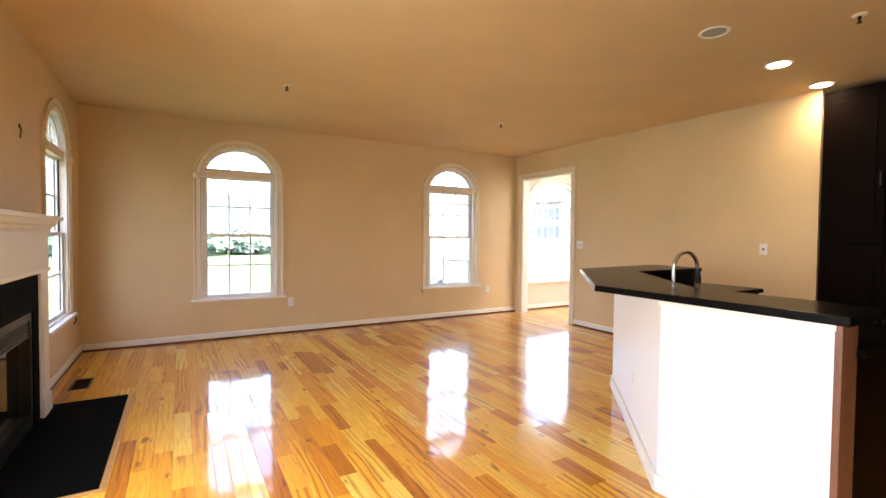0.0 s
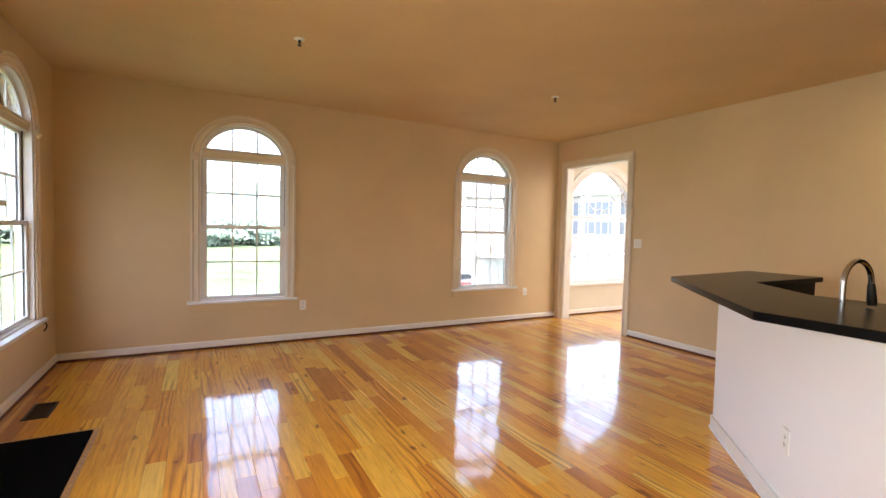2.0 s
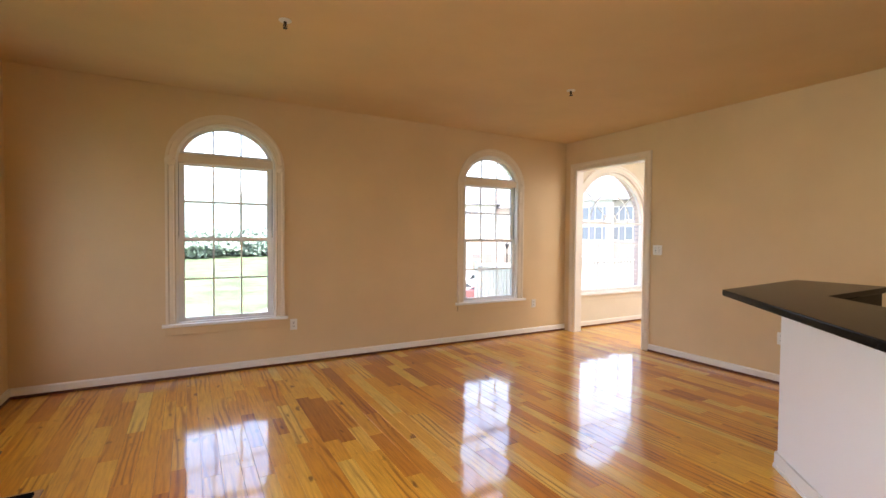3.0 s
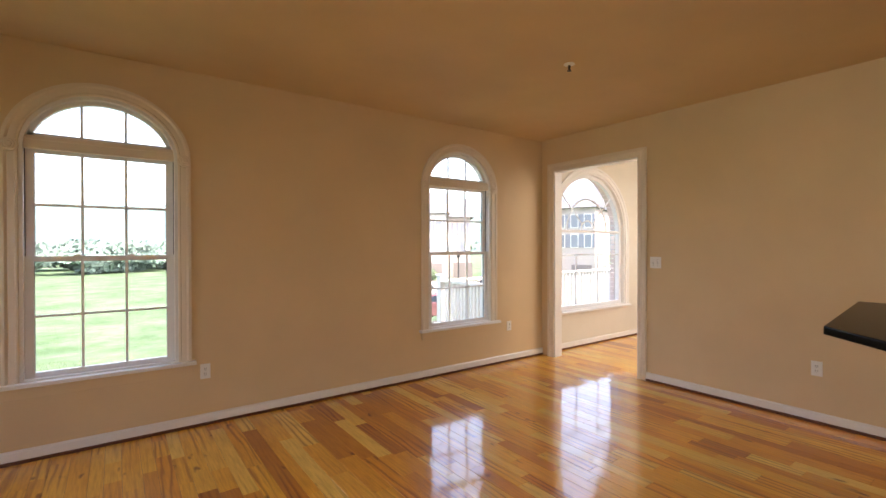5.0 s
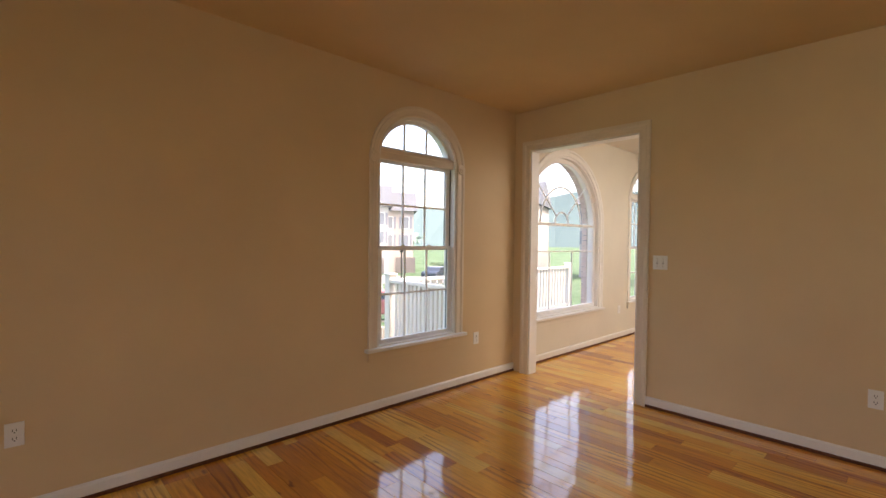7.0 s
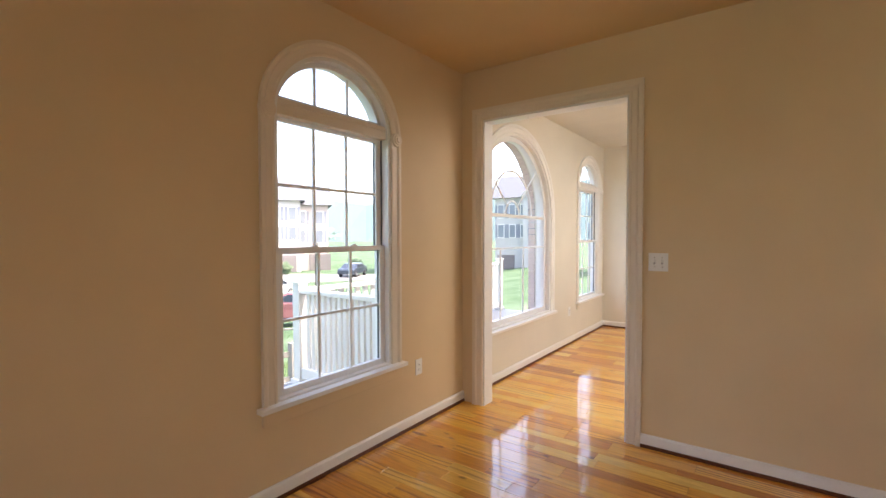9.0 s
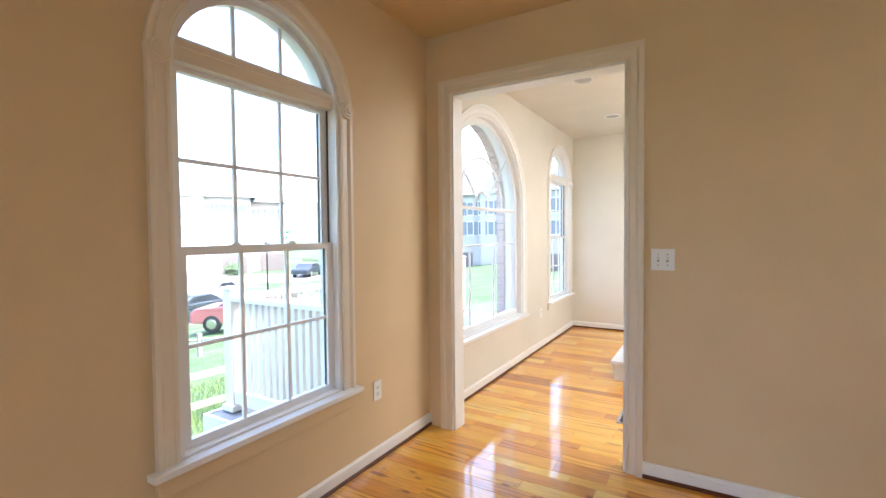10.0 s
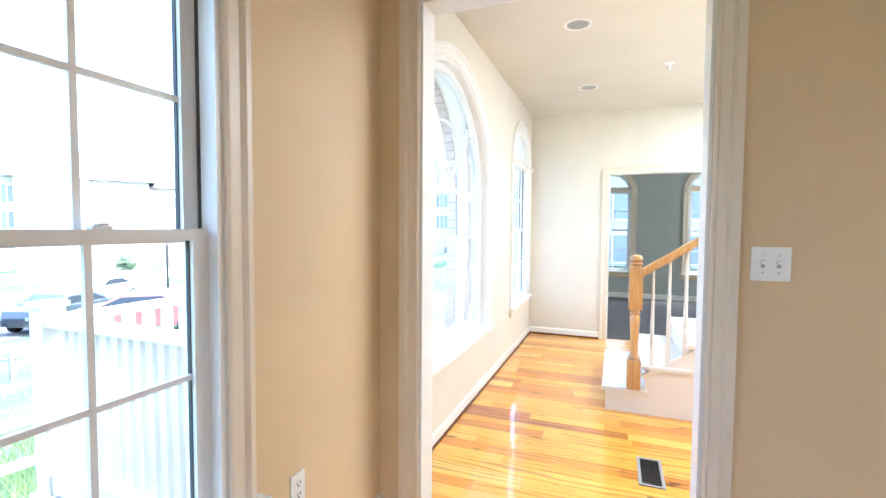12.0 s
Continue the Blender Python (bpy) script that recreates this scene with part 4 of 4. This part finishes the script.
lathe(bm, [(0.046, 1.055), (0.046, 1.066), (0.032, 1.070), (0.030, 1.078), (0.044, 1.083), (0.046, 1.094), (0.036, 1.100), (0.030, 1.108), (0.042, 1.116), (0.044, 1.132), (0.036, 1.148), (0.012, 1.156), (0.004, 1.157)], 20, (0, ny, 0))
part("newel_cap", bm, OAK, nw, smooth=True)
SL = RISE / RUN


def rail_z(y):
    return 1.00 + (ny - y) * SL


bm = bmesh.new()
prof = [(-0.028, -0.03), (0.028, -0.03), (0.034, 0.0), (0.026, 0.026), (0, 0.034), (-0.026, 0.026), (-0.034, 0.0)]
y_end = -NST * RUN + 0.06
a = [bm.verts.new((x, ny - 0.04, rail_z(ny - 0.04) + z)) for x, z in prof]
b = [bm.verts.new((x, y_end, rail_z(y_end) + z)) for x, z in prof]
for i in range(7):
    j = (i + 1) % 7
    bm.faces.new((a[i], a[j], b[j], b[i]))
bm.faces.new(a[::-1])
bm.faces.new(b)
part("handrail", bm, OAK, st, "varnished oak handrail", smooth=True)
y = ny - 0.115
while y > y_end:
    zb = 0.27 + max(0.0, (-0.25 - y)) * SL
    zt = rail_z(y) - 0.03
    bm = bmesh.new()
    box(bm, -0.015, 0.015, y - 0.015, y + 0.015, zb, zb + 0.17)
    lathe(bm, [(0.014, zb + 0.17), (0.010, zb + 0.19), (0.015, zb + 0.205), (0.014, zb + 0.30), (0.008, zt)], 10, (0, y, 0))
    part("baluster", bm, PICKET, st, smooth=True)
    y -= 0.105

# ---- outside ----


def ground_z(x, y):
    d = max(0.0, y - 8.5)
    z = -0.75 - 2.25 * min(1.0, max(0.0, (d - 2) / 18.0)) ** 0.8
    return z


bm = bmesh.new()
xs = [-900, -500, -250, -120, -80, -60] + list(range(-50, 81, 3)) + [90, 120, 250, 500, 900]
ys = [-900, -400, -150, -60, -20, 0, 7.2] + [8 + 1.5 * i for i in range(16)] + [35, 40, 46, 52, 60, 70, 85, 110, 150, 250, 500, 900]
grid = [[bm.verts.new((x, y, ground_z(x, y))) for y in ys] for x in xs]
for i in range(len(xs) - 1):
    for j in range(len(ys) - 1):
        bm.faces.new((grid[i][j], grid[i + 1][j], grid[i + 1][j + 1], grid[i][j + 1]))
solo("ground", bm, GRASS, "rough green meadow and lawn falling to the street", kind="structure", smooth=True)


def strip_on_ground(name, mat_, poly, z, label):
    bm = bmesh.new()
    bm.faces.new([bm.verts.new((x, y, z)) for x, y in poly])
    solo(name, bm, mat_, label, kind="structure")


strip_on_ground("road", CONCRETE, [(4, 30), (14, 27), (19, 23), (34, 14), (44, 20), (25, 31.5), (22, 36.5), (20, 42), (10, 42)], -2.96, "pale sunlit street with parked cars")
strip_on_ground("driveway", CONCRETE, [(22, 47), (33, 41), (50, 30), (52, 34), (38, 47), (32, 58), (26, 58)], -2.95, "pale concrete drives before the houses")


def railing(name, x0, x1, y, label):
    r = thing(name, label, "railing", (0, 0, 0))
    part("top_rail", bbox((x0, x1, y - 0.045, y + 0.045, 0.86, 0.90)), PICKET, r, bevel=0.005)
    part("bottom_rail", bbox((x0, x1, y - 0.02, y + 0.02, 0.06, 0.14)), PICKET, r)
    x = x0 + 0.07
    while x < x1 - 0.05:
        part("picket", bbox((x, x + 0.062, y - 0.012, y + 0.012, 0.14, 0.86)), PICKET, r)
        x += 0.112
    for px in (x0 - 0.05, (x0 + x1) / 2 + 0.3, x1 + 0.05):
        p = part("post", bbox((px - 0.05, px + 0.05, y - 0.05, y + 0.05, 0.0, 0.95)), PICKET, r, "square white rail post")
        part("post_cap", bbox((px - 0.065, px + 0.065, y - 0.065, y + 0.065, 0.95, 0.975)), PICKET, p, bevel=0.006)
        part("post_skirt", bbox((px - 0.075, px + 0.075, y - 0.075, y + 0.075, 0.0, 0.05)), PICKET, p, bevel=0.01)


solo("porch_deck", bbox((4.99, 10.2, 7.17, 8.72, -0.78, -0.01)), DECK, "grey painted porch deck outside the windows", kind="structure")
solo("porch_edge", bbox((4.955, 4.98, 7.17, 8.745, -0.78, 0.0), (4.98, 10.2, 8.72, 8.745, -0.78, 0.0)), PICKET, "white edge board of the porch", kind="structure")
railing("porch_railing", 5.20, 10.0, 8.62, "white picket railing along the grey porch deck")

sr = thing("porch_end_railing", "white picket railing closing the porch's end", "railing")
part("top_rail", bbox((5.105, 5.195, 7.18, 8.565, 0.86, 0.90)), PICKET, sr, bevel=0.005)
part("bottom_rail", bbox((5.11, 5.19, 7.18, 8.565, 0.06, 0.16)), PICKET, sr, bevel=0.004)
y = 7.24
while y < 8.52:
    part("picket", bbox((5.132, 5.168, y, y + 0.042, 0.16, 0.86)), PICKET, sr)
    y += 0.076

fn = thing("board_fence", "weathered pale board fence in the long grass", "fence")
pts = [(3.6, 11.7), (4.9, 11.25), (6.5, 10.8), (8.4, 10.2)]
for (xa, ya), (xb, yb) in zip(pts, pts[1:]):
    za, zb = ground_z(xa, ya), ground_z(xb, yb)
    for hz in (0.12, 0.48):
        bm = bmesh.new()
        for q in ((-0.015, 0), (0.015, 0), (0.015, 0.08), (-0.015, 0.08)):
            bm.verts.new((xa, ya + q[0], za + hz + q[1]))
        for q in ((-0.015, 0), (0.015, 0), (0.015, 0.08), (-0.015, 0.08)):
            bm.verts.new((xb, yb + q[0], zb + hz + q[1]))
        vs = list(bm.verts)
        bm.faces.new(vs[:4])
        bm.faces.new(vs[4:])
        for i in range(4):
            bm.faces.new((vs[i], vs[(i + 1) % 4], vs[4 + (i + 1) % 4], vs[4 + i]))
        part("rail", bm, OLDWOOD, fn)
for xa, ya in pts:
    part("post", bbox((xa - 0.055, xa + 0.055, ya - 0.055, ya + 0.055, ground_z(xa, ya) - 0.1, ground_z(xa, ya) + 0.68)), OLDWOOD, fn, bevel=0.01)

ff = thing("low_fence", "low weathered fence across the lawn", "fence")
pts = [(7.4, 21.0), (8.4, 19.7), (9.3, 18.4), (9.8, 17.5), (10.6, 16.2)]
for xa, ya in pts:
    part("post", bbox((xa - 0.05, xa + 0.05, ya - 0.05, ya + 0.05, ground_z(xa, ya) - 0.1, ground_z(xa, ya) + 0.62)), OLDWOOD, ff, bevel=0.01)
for (xa, ya), (xb, yb) in zip(pts, pts[1:]):
    bm = bmesh.new()
    tube(bm, [(xa, ya, ground_z(xa, ya) + 0.45), (xb, yb, ground_z(xb, yb) + 0.45)], 0.03, 6)
    part("rail", bm, OLDWOOD, ff)


SHUTTER = mat("grey_blue_shutter", (0.22, 0.235, 0.27), 0.6)
GARAGE = mat("brown_garage_door", (0.20, 0.17, 0.16), 0.6)


def house(at, rz, w, d, h, wallm, label, gable=True, cols=8, garage=True):
    """A house with two rows of windows, its front along local x and facing local -y."""
    z1st = h - 4.75 if garage else 1.0
    o = thing("house", label, "house", at, rz)
    part("wall", bbox((-w / 2, w / 2, 0, d, 0, h)), wallm, o)
    bm = bmesh.new()
    e = 0.5
    a = [bm.verts.new(p) for p in ((-w / 2 - e, -e, h), (-w / 2 - e, d + e, h), (-w / 2 - e, d / 2, h + d * 0.36))]
    b = [bm.verts.new((w / 2 + e, v.co.y, v.co.z)) for v in a]
    bm.faces.new(a)
    bm.faces.new(b[::-1])
    for i in range(3):
        j = (i + 1) % 3
        bm.faces.new((a[i], b[i], b[j], a[j]))
    part("roof", bm, ROOFM, o)
    if gable:
        gw = w * 0.36
        part("front_bay", bbox((-gw / 2, gw / 2, -1.0, 0.0, 0, h)), SIDING, o)
        bm = bmesh.new()
        a = [bm.verts.new(p) for p in ((-gw / 2 - 0.4, -1.3, h), (gw / 2 + 0.4, -1.3, h), (0, -1.3, h + gw * 0.46))]
        b = [bm.verts.new((v.co.x, d / 2, v.co.z)) for v in a]
        bm.faces.new(a)
        bm.faces.new(b[::-1])
        for i in range(3):
            j = (i + 1) % 3
            bm.faces.new((a[i], b[i], b[j], a[j]))
        part("front_gable", bm, SIDING, o, "pale gable")
    for fl in ((1, 2) if garage else (0, 1)):
        z0 = z1st + (fl - (1 if garage else 0)) * 2.4
        for k in range(cols):
            x = -w / 2 + (k + 0.5) * w / cols
            yy = -1.0 if gable and abs(x) < w * 0.18 else 0.0
            for sh in (-1, 1):
                part("shutter", bbox((x + sh * 0.70 - 0.16, x + sh * 0.70 + 0.16, yy - 0.05, yy, z0 - 0.05, z0 + 1.55)), SHUTTER, o)
            win = part("window", bbox((x - 0.52, x + 0.52, yy - 0.06, yy, z0 - 0.1, z0 + 1.6)), TRIM, o)
            part("pane", bbox((x - 0.42, x + 0.42, yy - 0.08, yy - 0.06, z0, z0 + 1.5)), HOUSEPANE, win)
    for k in ((-1, 1) if garage else ()):
        part("garage_door", bbox((k * w * 0.38 - 1.3, k * w * 0.38 + 1.3, -0.12, -0.001, 0.0, 2.1)), GARAGE, o)
    return o


house((31.0, 59.5, -3.0), -34, 15, 9, 8.8, SIDING, "large pale house with a white gable across the street")
house((37.6, 57.5, -3.0), -34, 8.5, 8, 8.4, TANBRICK, "tan brick house with a row of tall windows", gable=False, cols=4)
house((45, 38, -3.0), -72, 14, 9, 9.0, TANBRICK, "tan brick house with a pale gable across the street")
house((52, 20, -3.0), -85, 14, 9, 9.0, SIDING, "pale house farther down the street")
house((30, 1, -1.5), -90, 15, 9, 6.2, BRICKW, "brick house beyond the grey room's windows", gable=False, garage=False)


def car(at, rz, paint, label):
    c = thing("car", label, "car", at, rz)
    bm = bmesh.new()
    side = [(-2.2, 0.35), (-2.2, 0.75), (-2.0, 0.92), (-1.3, 0.98), (-0.6, 1.40), (0.7, 1.43), (1.5, 1.05), (2.1, 0.95), (2.25, 0.7), (2.2, 0.35)]
    a = [bm.verts.new((x, -0.86 + (0.12 if z > 1.2 else 0), z)) for x, z in side]
    b = [bm.verts.new((x, 0.86 - (0.12 if z > 1.2 else 0), z)) for x, z in side]
    bm.faces.new(a)
    bm.faces.new(b[::-1])
    for i in range(len(side)):
        j = (i + 1) % len(side)
        bm.faces.new((a[i], b[i], b[j], a[j]))
    part("body", bm, paint, c, bevel=0.05)
    for s in (-1, 1):
        bm = bmesh.new()
        vs = [bm.verts.new((x, s * (0.80 if z > 1.2 else 0.868), z)) for x, z in ((-1.15, 1.02), (1.2, 1.05), (0.62, 1.34), (-0.55, 1.32))]
        bm.faces.new(vs)
        part("side_window", bm, CARGLASS, c)
    for x in (-1.4, 1.4):
        for s in (-1, 1):
            bm = bmesh.new()
            lathe(bm, [(0.30, s * 0.70), (0.33, s * 0.72), (0.33, s * 0.88), (0.30, s * 0.90)], 20, (x, 0, 0.33), "y")
            wl = part("wheel", bm, TYRE, c)
            bm = bmesh.new()
            lathe(bm, [(0.20, s * 0.895), (0.18, s * 0.91)], 16, (x, 0, 0.33), "y")
            part("rim", bm, STEEL, wl)
    for s in (-1, 1):
        part("headlight", bbox((2.17, 2.26, s * 0.62 - 0.16, s * 0.62 + 0.16, 0.62, 0.76)), CHROME, c)


BLUE = mat("dark_blue_car_paint", (0.04, 0.05, 0.07), 0.25, 0.3, coat=0.8)
SILVER = mat("silver_car_paint", (0.5, 0.52, 0.54), 0.3, 0.5, coat=0.8)
SILVERBLUE = mat("grey_blue_car_paint", (0.16, 0.20, 0.27), 0.3, 0.3, coat=0.8)
RED = mat("red_car_paint", (0.34, 0.12, 0.12), 0.35, 0.0, coat=0.8)
car((16.0, 29.4, -2.96), 200, BLUE, "dark blue car parked on the pale street")
car((11.6, 29.3, -2.96), 200, SILVERBLUE, "silver blue car parked behind the dark one")
car((20.4, 34.6, -2.96), 209, SILVER, "silver car parked on the street")
car((36.5, 45.0, -2.95), 30, BLUE, "dark car parked on a far drive")
car((14.6, 21.9, ground_z(14.6, 21.9)), -55, RED, "red car parked by the lawn")

lp = thing("street_lamp", "thin black street lamp post on the lawn", "street lamp", (24.4, 34.8, -3.0))
bm = bmesh.new()
tube(bm, [(0, 0, 0), (0, 0, 3.4)], [0.07, 0.05], 10)
part("pole", bm, BLACKPAINT, lp)
bm = bmesh.new()
lathe(bm, [(0.05, 3.4), (0.12, 3.45), (0.18, 3.75), (0.20, 3.78), (0.03, 3.95)], 8)
part("lantern", bm, BLACKPAINT, lp)


def tree(x, y, z, h, r, leaf, seed, label="leafy green tree at the field's edge"):
    rnd = random.Random(seed)
    t = thing("tree", label, "tree", (x, y, z))
    bm = bmesh.new()
    tube(bm, [(0, 0, -0.2), (0.05, 0, h * 0.35), (0, 0.05, h * 0.8)], [h * 0.022, h * 0.016, h * 0.005], 8)
    for k in range(6):
        a = rnd.uniform(0, 6.28)
        z0 = h * rnd.uniform(0.3, 0.6)
        tube(bm, [(0, 0, z0), (math.cos(a) * r * 0.4, math.sin(a) * r * 0.4, z0 + h * 0.12), (math.cos(a) * r * 0.8, math.sin(a) * r * 0.8, z0 + h * 0.2)], [h * 0.012, h * 0.008, h * 0.003], 6)
    part("trunk", bm, BARK, t)
    verts, faces = [], []
    for k in range(2600):
        a, u = rnd.uniform(0, 6.28), rnd.uniform(-1, 1)
        rr = rnd.uniform(0.35, 1.0) ** 0.5 * (1 + 0.25 * math.sin(3 * a + seed) + 0.2 * math.sin(7 * u + seed))
        s = math.sqrt(1 - u * u)
        c = Vector((math.cos(a) * s * r * rr, math.sin(a) * s * r * rr, h * 0.54 + u * h * 0.44 * rr))
        e1 = Vector((rnd.gauss(0, 1), rnd.gauss(0, 1), rnd.gauss(0, 1))).normalized() * r * 0.075
        e2 = e1.orthogonal().normalized() * r * 0.065
        i = len(verts)
        verts += [c - e1, c + e2, c + e1, c - e2]
        faces.append((i, i + 1, i + 2, i + 3))
    me = bpy.data.meshes.new("crown")
    me.from_pydata(verts, [], faces)
    me.materials.append(leaf)
    cr = new("crown", me)
    cr.parent = t
    tagged(cr, "uneven leafy crown")


rt = random.Random(5)
for k in range(52):
    ang = radians(-48 + k * 1.45 + rt.uniform(-1, 1))
    dist = 105 + rt.uniform(-8, 18)
    x, y = math.sin(ang) * dist, math.cos(ang) * dist
    if x > 22:
        continue
    tree(x, y, ground_z(x, y), rt.uniform(4.0, 6.0), rt.uniform(3.5, 5.5), LEAFHAZE, k)
tree(33.5, 53, -3.0, 1.4, 0.9, LEAF, 101, "small round green shrub by the drive")
tree(56, 82, -3.0, 9.0, 5.5, LEAFHAZE, 102, "green tree beyond the houses")
tree(41, 50, -3.0, 1.6, 1.0, LEAF, 103, "small green shrub by a garage")

# hill band; its haze is in the material colour, not in the air
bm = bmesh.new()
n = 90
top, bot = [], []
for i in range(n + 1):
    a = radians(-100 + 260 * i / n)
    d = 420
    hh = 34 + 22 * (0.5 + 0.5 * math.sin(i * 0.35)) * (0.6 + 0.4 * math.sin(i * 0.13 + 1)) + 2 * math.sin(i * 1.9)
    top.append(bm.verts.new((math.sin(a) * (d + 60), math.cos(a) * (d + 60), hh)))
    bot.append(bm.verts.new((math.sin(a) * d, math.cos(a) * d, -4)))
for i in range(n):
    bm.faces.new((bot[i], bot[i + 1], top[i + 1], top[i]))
solo("backdrop", bm, HILL, "low wooded hills on the horizon, haze put into their colour", kind="structure")

# meadow tufts near the porch
rg = random.Random(9)
verts, faces = [], []
for k in range(60000):
    x, y = rg.uniform(-4, 12), rg.uniform(9.0, 24) if rg.random() < 0.35 else rg.uniform(8.9, 13.5)
    z = ground_z(x, y) - 0.02
    hgt = rg.uniform(0.06, 0.22) if y < 14 else rg.uniform(0.05, 0.12)
    a = rg.uniform(0, 6.28)
    wx, wy = math.cos(a) * 0.004, math.sin(a) * 0.004
    lx, ly = rg.uniform(-0.08, 0.08), rg.uniform(-0.08, 0.08)
    i = len(verts)
    verts += [(x - wx, y - wy, z), (x + wx, y + wy, z), (x + lx, y + ly, z + hgt)]
    faces.append((i, i + 1, i + 2))
me = bpy.data.meshes.new("grass_blades")
me.from_pydata(verts, [], faces)
me.materials.append(simple_var("grass_blade", (0.12, 0.20, 0.06), (0.17, 0.24, 0.09), 0.8))
tagged(new("grass_blades", me), "long green grass blades", kind="stuff")

# ---- oak planks, last ----
fl = thing("floor", "varnished strip oak floor, honey and amber, very glossy", "floor", kind="structure")
GAP = 0.0005
cache = {}


def plank_mesh(width, length):
    key = (round(width * 1000), round(length / 0.05))
    L = key[1] * 0.05
    if key not in cache:
        b = 0.0009
        bm = bmesh.new()
        hx, hy = width / 2 - GAP, L / 2 - GAP * 0.6
        lo = [bm.verts.new((sx * hx, sy * hy, -0.008)) for sx, sy in ((-1, -1), (1, -1), (1, 1), (-1, 1))]
        mi = [bm.verts.new((sx * hx, sy * hy, -b)) for sx, sy in ((-1, -1), (1, -1), (1, 1), (-1, 1))]
        hi = [bm.verts.new((sx * (hx - b), sy * (hy - b), 0)) for sx, sy in ((-1, -1), (1, -1), (1, 1), (-1, 1))]
        for a_, b_ in ((lo, mi), (mi, hi)):
            for i in range(4):
                j = (i + 1) % 4
                bm.faces.new((a_[i], a_[j], b_[j], b_[i]))
        bm.faces.new(hi)
        cache[key] = finish("plank", bm, FLOORWOOD)
    return cache[key], L


rp = random.Random(21)
verts, faces = [], []
count = 0
left = W_W
while left < 9.63:
    pw = min(rp.choice((0.076, 0.089, 0.102, 0.102, 0.127)), 9.645 - left)
    x = left + pw / 2
    left += pw
    y0s, y1s = (4.0 if x > 6.5 else S_W), N_W
    y = y0s - rp.uniform(0, 0.9)
    while y < y1s:
        L = round(rp.choice((0.30, 0.40, 0.50, 0.60, 0.75, 0.90, 1.10, 1.35)) / 0.05) * 0.05
        a_, b_ = max(y, y0s), min(y + L, y1s)
        y += L
        if b_ - a_ < 0.05:
            continue
        whole = abs((b_ - a_) - L) < 1e-6
        near = 0.6 < x < 4.9 and 2.6 < (a_ + b_) / 2 < 6.6
        if whole and near and count < 300:
            me, _ = plank_mesh(pw, L)
            ob = new("plank", me)
            ob.parent = fl
            ob.location = (x, (a_ + b_) / 2, 0)
            count += 1
        else:
            bv = 0.0009
            hx = pw / 2 - GAP
            i = len(verts)
            ya, yb = a_ + GAP * 0.6, b_ - GAP * 0.6
            for inset, z in ((0, -0.008), (0, -bv), (bv, 0)):
                verts += [(x - hx + inset, ya + inset, z), (x + hx - inset, ya + inset, z), (x + hx - inset, yb - inset, z), (x - hx + inset, yb - inset, z)]
            for k in (0, 4):
                for j in range(4):
                    jj = (j + 1) % 4
                    faces.append((i + k + j, i + k + jj, i + k + 4 + jj, i + k + 4 + j))
            faces.append((i + 8, i + 9, i + 10, i + 11))
me = bpy.data.meshes.new("planks")
me.from_pydata(verts, [], faces)
me.materials.append(FLOORWOOD)
ob = new("planks", me)
ob.parent = fl
tagged(ob, "joined rest of the oak planks", kind="stuff")
